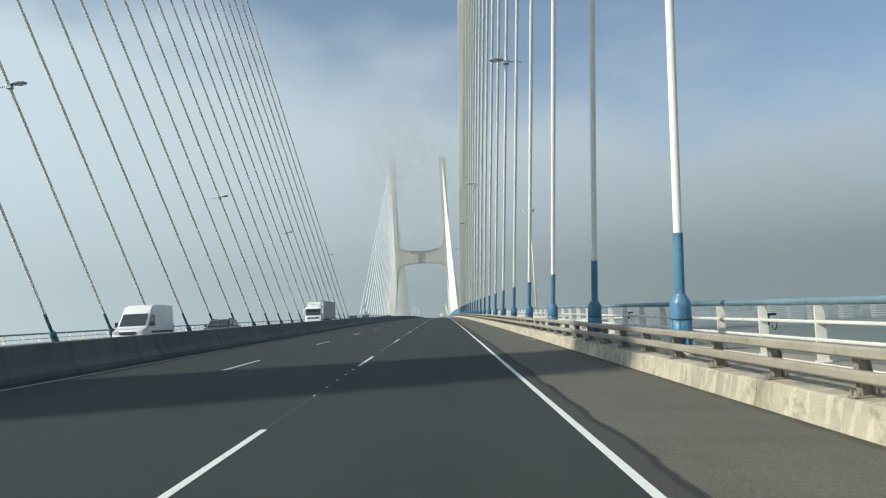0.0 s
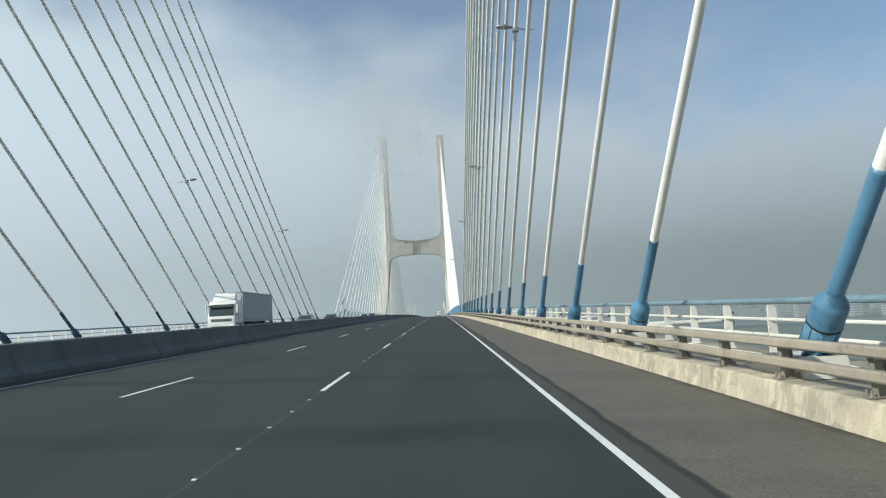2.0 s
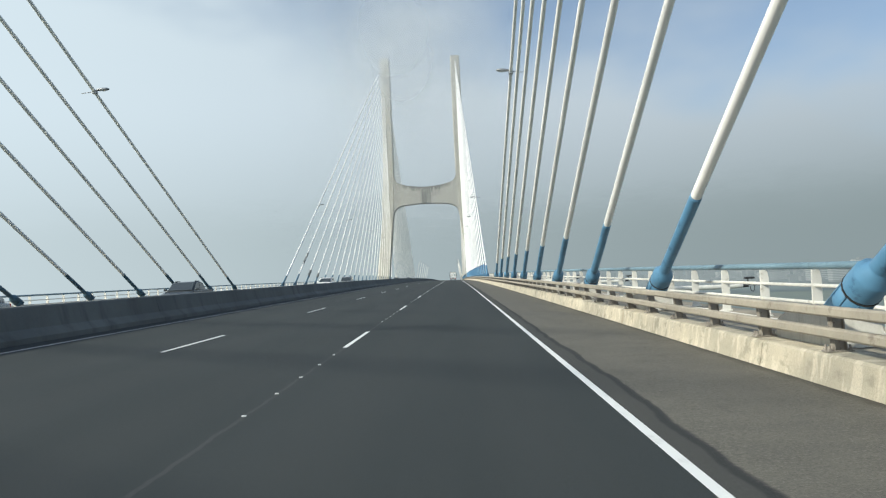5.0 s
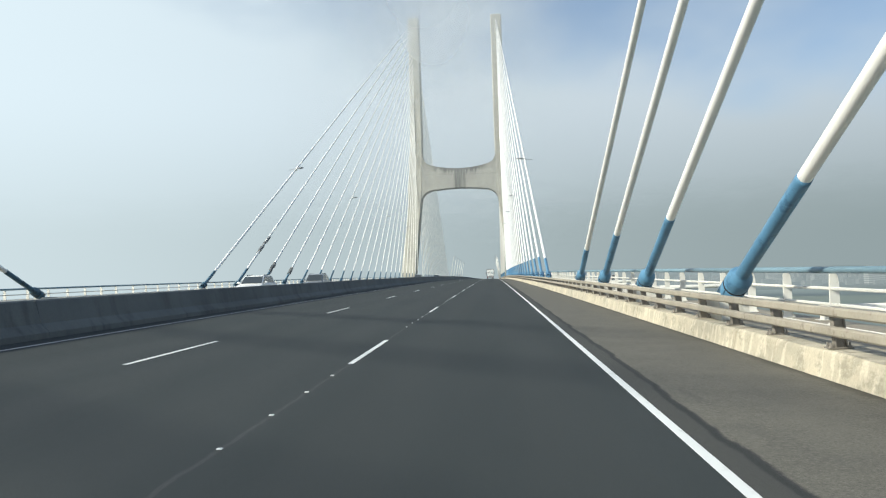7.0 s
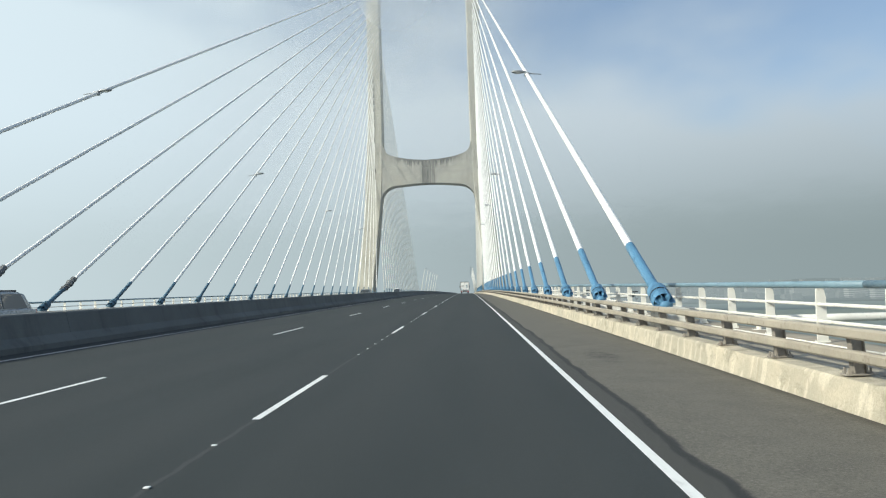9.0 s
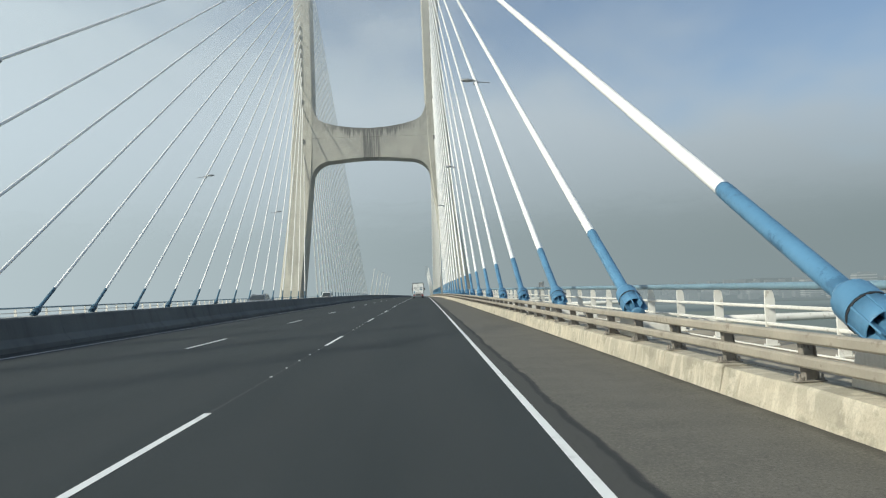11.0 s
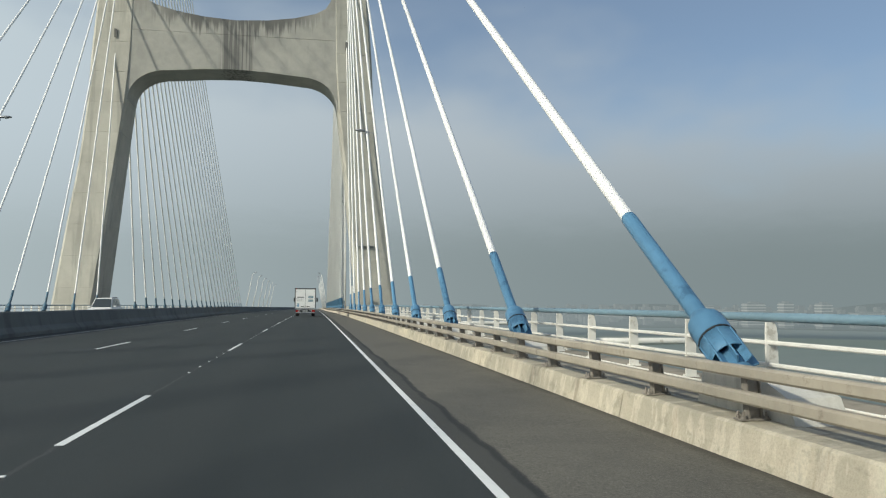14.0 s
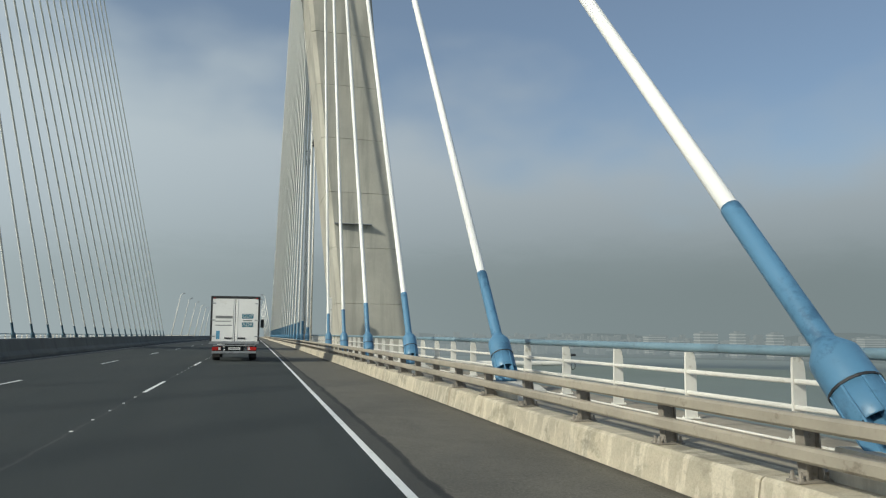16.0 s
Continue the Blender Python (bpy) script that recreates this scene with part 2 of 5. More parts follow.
def line_build(nt, bsdf):
    v = coords(nt)
    worn = noise_out(nt, coords(nt, (1.0, 0.4, 1.0)), 7.0, 6.0, 0.7)
    c = mix(nt, ramp(nt, worn, 0.50, 0.80, 0.0, 0.55), (0.78, 0.79, 0.78), (0.32, 0.32, 0.315))
    nt.links.new(c, bsdf.inputs["Base Color"])
    bsdf.inputs["Roughness"].default_value = 0.75
    bump(nt, bsdf, noise_out(nt, v, 90.0, 2.0), 0.35, 0.004)


def water_build(nt, bsdf):
    v = coords(nt, (1.0, 1.0, 1.0))
    c = mix(nt, ramp(nt, noise_out(nt, v, 0.004, 4.0), 0.35, 0.65), (0.165, 0.198, 0.175), (0.19, 0.22, 0.195))
    nt.links.new(c, bsdf.inputs["Base Color"])
    bsdf.inputs["Roughness"].default_value = 0.55
    bsdf.inputs["Specular IOR Level"].default_value = 0.25
    bump(nt, bsdf, noise_out(nt, v, 0.35, 5.0, 0.6), 0.6, 0.3)


def glass_build(nt, bsdf):
    bsdf.inputs["Base Color"].default_value = (0.045, 0.054, 0.058, 1)
    bsdf.inputs["Roughness"].default_value = 0.06
    bsdf.inputs["Coat Weight"].default_value = 0.5


M = {
    "asphalt": material("asphalt", asphalt_build),
    "line": material("road_paint", line_build),
    "worn_line": painted("worn_road_paint", (0.60, 0.60, 0.58), 0.8, 0.12, 6.0, 0.0, (0.20, 0.20, 0.20), 0.0, 0.54),
    "water": material("river_water", water_build),
    "glass": material("dark_vehicle_glass", glass_build),
    "kerb": material("weathered_kerb_concrete", kerb_build),
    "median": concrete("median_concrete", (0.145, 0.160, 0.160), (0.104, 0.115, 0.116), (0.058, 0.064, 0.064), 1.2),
    "pylon": concrete("pylon_concrete", (0.53, 0.51, 0.44), (0.43, 0.41, 0.355), (0.30, 0.29, 0.25), 1.3, 5.0),
    "beam": material("rain_streaked_beam_concrete", beam_build),
    # only on the cable slots: dark to give the recess's shade
    "stain": concrete("slot_shade_concrete", (0.20, 0.195, 0.18), (0.13, 0.13, 0.12), (0.07, 0.07, 0.066), 2.5, 5.0),
    "deck": concrete("deck_concrete", (0.40, 0.38, 0.33), (0.29, 0.275, 0.24), (0.17, 0.16, 0.14), 2.0),
    "walkway": concrete("dusty_walkway_concrete", (0.40, 0.355, 0.28), (0.31, 0.275, 0.215), (0.19, 0.168, 0.13), 1.5),
    "plinth": concrete("pale_plinth_concrete", (0.66, 0.64, 0.58), (0.55, 0.53, 0.47), (0.36, 0.34, 0.29), 3.0),
    "blue": painted("blue_steel_paint", (0.107, 0.252, 0.402), 0.40, 0.09, 1.1, 0.0, (0.045, 0.115, 0.20), 0.0, 0.53, 0.0),
    # far side's copy of the blue: weathered, its shaded look put into the colour
    "grey_blue": painted("weathered_shaded_blue_paint", (0.085, 0.175, 0.245), 0.55, 0.12, 1.1, 0.0, (0.05, 0.075, 0.085), 0.0, 0.50, 0.0),
    "handrail": painted("pale_blue_handrail_paint", (0.19, 0.292, 0.355), 0.45, 0.08, 1.5, 0.0, (0.13, 0.185, 0.215), relief=0.0),
    "cable": painted("white_cable_duct", (0.92, 0.91, 0.87), 0.38, 0.015, 0.8, 0.0, (0.80, 0.78, 0.74), relief=0.0),
    "white": painted("white_rail_paint", (0.78, 0.76, 0.70), 0.50, 0.06, 2.0, 0.0, (0.45, 0.41, 0.34), 0.2),
    "beige": painted("beige_guard_rail_paint", (0.415, 0.37, 0.295), 0.55, 0.10, 1.6, 0.0, (0.20, 0.17, 0.13), 0.25),
    "brown": painted("brown_post_paint", (0.31, 0.28, 0.24), 0.60, 0.15, 5.0, 0.0, (0.10, 0.07, 0.045)),
    "steel": painted("galvanised_steel", (0.42, 0.43, 0.44), 0.40, 0.12, 6.0, 0.7),
    "dark": painted("dark_fittings", (0.035, 0.036, 0.038), 0.50, 0.15, 6.0),
    "rubber": painted("tyre_rubber", (0.022, 0.022, 0.023), 0.85, 0.12, 8.0),
    "body_white": painted("white_bodywork", (0.82, 0.82, 0.80), 0.30, 0.03, 1.2, 0.0, (0.66, 0.65, 0.61), 0.10, 0.62),
    "body_silver": painted("silver_bodywork", (0.36, 0.38, 0.39), 0.26, 0.05, 1.5, 0.5),
    "body_grey": painted("grey_bodywork", (0.085, 0.095, 0.10), 0.26, 0.05, 1.5, 0.4),
    "tarp": painted("pale_grey_tarpaulin", (0.46, 0.48, 0.48), 0.55, 0.07, 0.9, 0.0, (0.33, 0.33, 0.32), 0.35),
    "teal": painted("teal_panel", (0.035, 0.17, 0.235), 0.40, 0.05, 3.0),
    "torn": painted("torn_grey_wrapping", (0.20, 0.21, 0.215), 0.8, 0.15, 5.0, 0.0, (0.36, 0.36, 0.35)),
    "ink": painted("grey_print", (0.20, 0.21, 0.21), 0.45, 0.05, 4.0),
    "pale_ink": painted("light_blue_print", (0.12, 0.32, 0.48), 0.45, 0.05, 4.0),
    "red": painted("red_lamp_lens", (0.42, 0.02, 0.015), 0.20, 0.08, 8.0),
    "lens": painted("clear_lamp_lens", (0.62, 0.63, 0.62), 0.15, 0.05, 8.0),
    "facade": concrete("far_facade", (0.34, 0.34, 0.33), (0.27, 0.27, 0.265), (0.20, 0.20, 0.195), 0.3, 1.0),
    "balcony": painted("pale_balcony_fronts", (0.84, 0.83, 0.80), 0.6, 0.05, 0.2),
    "land": concrete("far_shore", (0.085, 0.092, 0.075), (0.055, 0.062, 0.05), (0.12, 0.115, 0.095), 0.01, 0.02),
}


# ---- mesh helpers ----
XM = -10.25          # the bridge's axis
KAP = 4.266e-5         # crest of the deck
Y0, Y1 = -330.0, 760.0


def zc(y):
    """Height of the deck's crest line."""
    u = y + 5.635
    if abs(u) < 260.0:
        return -KAP * u * u / 2
    return -KAP * 260.0 * (abs(u) - 130.0)


def zroad(x, y):
    """Height of the carriageway, which falls two per cent to each side."""
    if x < XM:
        x = 2 * XM - x
    return zc(y) + 0.02 * (1.42 - x)


def link(name, bm, mat, parent=None, label="", smooth=False):
    me = bpy.data.meshes.new(name)
    bm.normal_update()
    if smooth:
        for f in bm.faces:
            f.smooth = True
    bm.to_mesh(me)
    bm.free()
    me.materials.append(M[mat])
    ob = new(name, me)
    if parent is not None:
        ob.parent = parent
    if label:
        ob["label"] = label
    return ob


def part(name, bm, mat, parent, label="", smooth=False):
    return link(name, bm, mat, parent, label, smooth)


def thing(name, label, category, group="", at=(0, 0, 0)):
    e = new(name)
    e.location = at
    e.empty_display_size = 0.3
    return tagged(e, label, category, group)


def box(bm, x0, x1, y0, y1, z0, z1, m=None, bevel=0.0):
    geo = bmesh.ops.create_cube(bm, size=1.0)
    vs = geo["verts"]
    for v in vs:
        v.co = Vector(((x0 + x1) / 2 + v.co.x * (x1 - x0), (y0 + y1) / 2 + v.co.y * (y1 - y0), (z0 + z1) / 2 + v.co.z * (z1 - z0)))
        if m is not None:
            v.co = m @ v.co
    if bevel:
        es = list({e for v in vs for e in v.link_edges})
        bmesh.ops.bevel(bm, geom=es, offset=bevel, segments=2, affect="EDGES", profile=0.6)
    return vs


def boxed(*args, **kw):
    bm = bmesh.new()
    box(bm, *args, **kw)
    return bm


def lathe(bm, a, b, profile, seg=14, caps=True):
    """Rings about the axis from a to b; profile rows are (distance from a, radius)."""
    a, b = Vector(a), Vector(b)
    q = (b - a).to_track_quat("Z", "Y").to_matrix()
    rings = []
    for d, r in profile:
        rings.append([bm.verts.new(a + q @ Vector((r * math.cos(2 * math.pi * i / seg), r * math.sin(2 * math.pi * i / seg), d))) for i in range(seg)])
    for r0, r1 in zip(rings, rings[1:]):
        for i in range(seg):
            bm.faces.new((r0[i], r0[(i + 1) % seg], r1[(i + 1) % seg], r1[i]))
    if caps:
        bm.faces.new(rings[0][::-1])
        bm.faces.new(rings[-1])
    return bm


def rod(bm, a, b, r, r2=None, seg=10):
    n = (Vector(b) - Vector(a)).length
    return lathe(bm, a, b, [(0, r), (n, r if r2 is None else r2)], seg)


def sweep(bm, profile, ys, lift, closed=True, caps=True):
    """Run an (x, z) profile along the deck; lift(y) is added to z."""
    rings = [[bm.verts.new((x, y, z + lift(y))) for x, z in profile] for y in ys]
    n = len(profile)
    for r0, r1 in zip(rings, rings[1:]):
        for i in range(n if closed else n - 1):
            bm.faces.new((r0[i], r1[i], r1[(i + 1) % n], r0[(i + 1) % n]))
    if closed and caps:
        bm.faces.new(rings[0])
        bm.faces.new(rings[-1][::-1])
    bmesh.ops.recalc_face_normals(bm, faces=bm.faces[:]) if closed else None
    return bm


def steps(y0, y1, d):
    n = max(1, round((y1 - y0) / d))
    return [y0 + (y1 - y0) * i / n for i in range(n + 1)]


def extruded(bm, outline, y0, y1, bevel=0.0):
    """An (x, z) outline made a solid between y0 and y1."""
    front = [bm.verts.new((x, y0, z)) for x, z in outline]
    back = [bm.verts.new((x, y1, z)) for x, z in outline]
    n = len(outline)
    bm.faces.new(front)
    bm.faces.new(back[::-1])
    for i in range(n):
        bm.faces.new((front[i], back[i], back[(i + 1) % n], front[(i + 1) % n]))
    bmesh.ops.recalc_face_normals(bm, faces=bm.faces[:])
    return bm


# ---- deck, carriageways and river ----
def build_deck():
    ys = steps(Y0, Y1, 5.0)
    bm = bmesh.new()
    xr = [XM - 14.11, XM - 11.0, XM - 6.0, XM, XM + 6.0, XM + 11.0, 3.86]
    rings = [[bm.verts.new((x, y, zroad(x, y))) for x in xr] for y in ys]
    for a, b in zip(rings, rings[1:]):
        for i in range(len(xr) - 1):
            bm.faces.new((a[i], a[i + 1], b[i + 1], b[i]))
    tagged(link("road", bm, "asphalt"), "dark grey asphalt carriageways of a motorway bridge", "road", kind="structure")
    bm = bmesh.new()
    edge = [(3.92, -0.15), (6.05, -0.15), (6.05, -0.45), (5.2, -2.2), (XM * 2 - 5.2, -2.2), (XM * 2 - 6.05, -0.45), (XM * 2 - 6.05, -0.15), (XM * 2 - 3.92, -0.15)]
    sweep(bm, edge, ys, zc)
    tagged(link("bridge_deck", bm, "deck"), "grey concrete bridge deck with edge beams", "bridge deck", kind="structure")
    for name, s in (("walkway", 1), ("walkway", -1)):
        bm = bmesh.new()
        prof = [(XM + s * (4.36 - XM), -0.148), (XM + s * (6.03 - XM), -0.148), (XM + s * (6.03 - XM), 0.30), (XM + s * (4.36 - XM), 0.275)]
        sweep(bm, prof, ys, zc)
        tagged(link(name, bm, "walkway"), "raised concrete service walkway along the bridge edge", "walkway", kind="structure")
    bm = bmesh.new()
    xs = [-4800, -1500, -400, 0, 400, 1500, 4800]
    g = [[bm.verts.new((x, y, -47.0)) for x in xs] for y in xs]
    for a, b in zip(g, g[1:]):
        for i in range(len(xs) - 1):
            bm.faces.new((a[i], a[i + 1], b[i + 1], b[i]))
    tagged(link("water", bm, "water"), "dull grey-green estuary water under haze", "water", kind="structure")


def kerb_barrier(s, name):
    """Low concrete upstand in cast lengths with open joints, on the side s."""
    parent = tagged(new(name), "weathered pale concrete kerb wall in cast lengths", "kerb wall", kind="structure")
    prof = [(3.86, -0.12), (3.90, 0.02), (3.935, 0.252), (3.967, 0.280), (4.355, 0.287), (4.358, -0.12)]
    joints = [-254.7 + 8.4 * i for i in range(92)]
    if s > 0:
        joints = sorted(joints + [-134.49, -133.66])      # a short repaired length
    for k, (lo, hi) in enumerate(zip(joints, joints[1:])):
        rng = random.Random(k)
        lo, hi = lo + 0.012, hi - 0.012
        bm = bmesh.new()
        rings = []
        for y in steps(lo, hi, 1.05):
            chip = 0.016 * max(0.0, noise.noise(Vector((y * 0.9, 3.1 * s, 0.0)))) + (0.02 if rng.random() < 0.12 else 0.0)
            row = [(x + (chip if 0.2 < z < 0.26 else 0.0), z - (chip * 0.9 if z > 0.2 else 0.0)) for x, z in prof]
            rings.append([bm.verts.new((XM + s * (x - XM), y, z + zc(y) + (rng.uniform(-0.003, 0.003) if z > 0.2 else 0.0))) for x, z in row])
        n = len(prof)
        for r0, r1 in zip(rings, rings[1:]):
            for i in range(n):
                bm.faces.new((r0[i], r1[i], r1[(i + 1) % n], r0[(i + 1) % n]))
        bm.faces.new(rings[0])
        bm.faces.new(rings[-1][::-1])
        bmesh.ops.recalc_face_normals(bm, faces=bm.faces[:])
        part("kerb_block", bm, "kerb", parent)


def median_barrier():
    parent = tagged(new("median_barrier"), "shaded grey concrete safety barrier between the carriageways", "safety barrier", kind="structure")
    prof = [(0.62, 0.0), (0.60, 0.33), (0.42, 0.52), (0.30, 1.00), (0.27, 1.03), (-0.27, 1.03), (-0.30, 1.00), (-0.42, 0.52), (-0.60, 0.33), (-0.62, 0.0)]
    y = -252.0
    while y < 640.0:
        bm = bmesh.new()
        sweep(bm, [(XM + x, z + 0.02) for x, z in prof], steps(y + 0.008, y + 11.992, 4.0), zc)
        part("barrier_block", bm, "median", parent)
        y += 12.0


def markings():
    def strip(x, w, ys):
        bm = bmesh.new()
        rows = [[bm.verts.new((x + d, y, zroad(x + d, y) + 0.004)) for d in (-w / 2, w / 2)] for y in ys]
        for a, b in zip(rows, rows[1:]):
            bm.faces.new((a[0], a[1], b[1], b[0]))
        return bm
    tagged(link("edge_line", strip(1.415, 0.092, steps(-240, 560, 2.5)), "line"), "solid white edge line beside the shoulder", "road marking", kind="structure")
    tagged(link("edge_line", strip(-8.95, 0.10, steps(-240, 560, 2.5)), "worn_line"), "thin solid white line along the median", "road marking", kind="structure")
    for x, w in ((-2.18, 0.085), (-5.585, 0.085)):
        lane = tagged(new("lane_line"), "broken white lane line with worn dashes", "road marking", kind="structure")
        for k in range(-17, 30):
            end = 5.0 + 14.0 * k
            part("dash", strip(x, w, steps(end - 3.8, end, 1.9)), "line", lane)
    studs = tagged(new("road_studs"), "small pale road studs along the lane line", "road stud", kind="structure")
    bm = boxed(-0.022, 0.022, -0.022, 0.022, 0.0, 0.010, bevel=0.004)
    first = part("stud", bm, "line", studs)
    k = 0
    for k in range(-17, 24):
        for i in range(5):
            y = 5.0 + 14.0 * k + 3.5 + 1.36 * i
            ob = first if (k == -17 and i == 0) else new("stud", first.data)
            ob.parent = studs
            ob.location = (-2.18, y, zroad(-2.18, y) + 0.002)


# ---- guard rail and railing ----
def rail_profile(x, z, w, h, r=0.02):
    return [(x - w / 2 + r, z - h / 2), (x + w / 2 - r, z - h / 2), (x + w / 2, z - h / 2 + r), (x + w / 2, z + h / 2 - r),
            (x + w / 2 - r, z + h / 2), (x - w / 2 + r, z + h / 2), (x - w / 2, z + h / 2 - r), (x - w / 2, z - h / 2 + r)]


POST = {}


def shared(name, key, make, mat, parent, at):
    if key not in POST:
        ob = part(name, make(), mat, parent)
        POST[key] = ob.data
    else:
        ob = new(name, POST[key])
        ob.parent = parent
    ob.location = at
    return ob


def guard_post():
    """A web plate across the rails, leaning to the road, with narrow flanges and a foot plate."""
    bm = bmesh.new()
    box(bm, -0.11, 0.19, -0.075, 0.075, 0.0, 0.016, bevel=0.004)

    def slab(x0, x1, lean, y0, y1, z1):
        lo = [bm.verts.new(p) for p in ((x0 + lean, y0, 0.016), (x1 + lean, y0, 0.016), (x1 + lean, y1, 0.016), (x0 + lean, y1, 0.016))]
        hi = [bm.verts.new(p) for p in ((x0, y0, z1), (x1, y0, z1), (x1, y1, z1), (x0, y1, z1))]
        bm.faces.new(lo[::-1])
        bm.faces.new(hi)
        for i in range(4):
            bm.faces.new((lo[i], lo[(i + 1) % 4], hi[(i + 1) % 4], hi[i]))
    slab(-0.045, 0.085, 0.03, -0.009, 0.009, 0.495)
    slab(-0.045, -0.033, 0.03, -0.05, 0.05, 0.50)
    slab(0.085, 0.097, 0.03, -0.05, 0.05, 0.47)
    bmesh.ops.recalc_face_normals(bm, faces=bm.faces[:])
    return bm


def guard_bolt():
    bm = bmesh.new()
    rod(bm, (0, 0, 0), (0, 0, 0.022), 0.026, seg=6)
    rod(bm, (0, 0, 0.022), (0, 0, 0.065), 0.014, seg=6)
    return bm


def post_places(y0, y1, rows):
    """Post positions between y0 and y1; rows: pitch and start on the near and the far half of the bridge."""
    out = []
    for (pitch, start), lo, hi in ((rows[0], y0, min(y1, 0.0)), (rows[1], max(y0, 0.0), y1)):
        y = start + pitch * math.ceil((lo - start) / pitch)
        while y < hi:
            out.append(y)
            y += pitch
    return out


GUARD_POSTS = ((2.0025, 1.83), (2.0115, 1.72))
RAIL_POSTS = ((1.9985, 1.047), (2.0115, 1.55))


def guard_rail(y0, y1):
    t = thing("guard_rail", "beige double steel guard rail on short brown posts", "guard rail", "guard rail lengths", (4.1, y0, zc(y0) + 0.286))
    off = t.location
    ys = steps(y0 + 0.006, y1 - 0.006, 4.2)
    for z in (0.510, 0.745):
        bm = bmesh.new()
        sweep(bm, [(x - off.x, zz - off.z) for x, zz in rail_profile(4.0, z, 0.11, 0.116, 0.022)], [y for y in ys], zc)
        for v in bm.verts:
            v.co.y -= off.y
        part("rail", bm, "beige", t)
    for y in post_places(y0, y1, GUARD_POSTS):
        shared("post", "guard_post", guard_post, "brown", t, (0.0, y - off.y, zc(y) - zc(y0)))
        for dx, dy in ((-0.075, -0.045), (-0.075, 0.045), (0.155, -0.045), (0.155, 0.045)):
            shared("bolt", "guard_bolt", guard_bolt, "brown", t, (dx, y - off.y + dy, zc(y) - zc(y0) + 0.014))


def rail_post():
    """A flat upright set across the railing, narrowing to a saddle under the handrail."""
    bm = bmesh.new()
    outline = [(-0.082, 0.0), (0.082, 0.0), (0.076, 0.70), (0.058, 0.80), (0.035, 0.845), (-0.068, 0.845), (-0.076, 0.70)]
    f = [bm.verts.new((x, -0.017, z)) for x, z in outline]
    b = [bm.verts.new((x, 0.017, z)) for x, z in outline]
    bm.faces.new(f)
    bm.faces.new(b[::-1])
    for i in range(len(outline)):
        j = (i + 1) % len(outline)
        bm.faces.new((f[i], b[i], b[j], f[j]))
    box(bm, -0.105, 0.105, -0.06, 0.06, 0.0, 0.018, bevel=0.004)
    for dx in (-0.09, 0.09):
        for dy in (-0.04, 0.04):
            rod(bm, (dx, dy, 0.018), (dx, dy, 0.036), 0.010, seg=6)
    bmesh.ops.recalc_face_normals(bm, faces=bm.faces[:])
    return bm


def railing(y0, y1, s):
    x = XM + s * (5.56 - XM)
    t = thing("railing", "white steel railing with a pale blue handrail", "railing", "bridge railing lengths", (x, y0, zc(y0) + 0.30))
    off = t.location
    ys = steps(y0, y1, 4.2)
    bm = bmesh.new()
    circle = [(0.058 * math.cos(a), 1.205 + 0.058 * math.sin(a)) for a in [2 * math.pi * i / 10 for i in range(10)]]
    sweep(bm, [(a, z - off.z) for a, z in circle], ys, zc)
    for v in bm.verts:
        v.co.y -= off.y
    part("handrail", bm, "handrail", t, "pale blue tubular handrail", True)
    for z in (0.635, 0.900):
        bm = bmesh.new()
        sweep(bm, [(a, zz - off.z) for a, zz in rail_profile(-0.05 * s, z, 0.05, 0.053, 0.013)], ys, zc)
        for v in bm.verts:
            v.co.y -= off.y
        part("rail", bm, "white", t)
    for y in post_places(y0, y1, RAIL_POSTS):
        shared("post", "rail_post", rail_post, "white", t, (-0.01 * s, y - off.y, zc(y) - zc(y0)))


# ---- stay cables ----
ANCHOR = [37.0, 44.7] + [48.6 + 1.99 * i for i in range(21)]   # heights on the leg, from the innermost cable out
XC = {1: 14.80, -1: 14.64}       # sleeve ends, from the bridge's axis
ZE = {1: 2.60, -1: 2.44}         # and over the deck
XA = {1: 14.10, -1: 14.60}           # anchorages on the legs, from the axis
XA_FIRST = {1: 14.75, -1: 14.95}     # and on the first pylon


def anchor_x(s, ya):
    return XM + s * (XA if ya > 0 else XA_FIRST)[s]


def q_off(d, ang):
    """A unit vector square to d."""
    u = d.cross(Vector((1, 0, 0))).normalized()
    return u * math.cos(ang) + d.cross(u) * math.sin(ang)


WRAP = {1: (4.2, 8.6, 0.06), 2: (-0.9, 1.6, 0.07), 3: (-1.2, 0.25, 0.08)}   # on three cables of the far side


RING_Z = 0.965       # the sealing rings lie at one height over the deck


def foot_height(d):
    """Height at which a stay's core, 0.57 m below the ring along the stay, meets its block."""
    return RING_Z - 0.57 * d.z


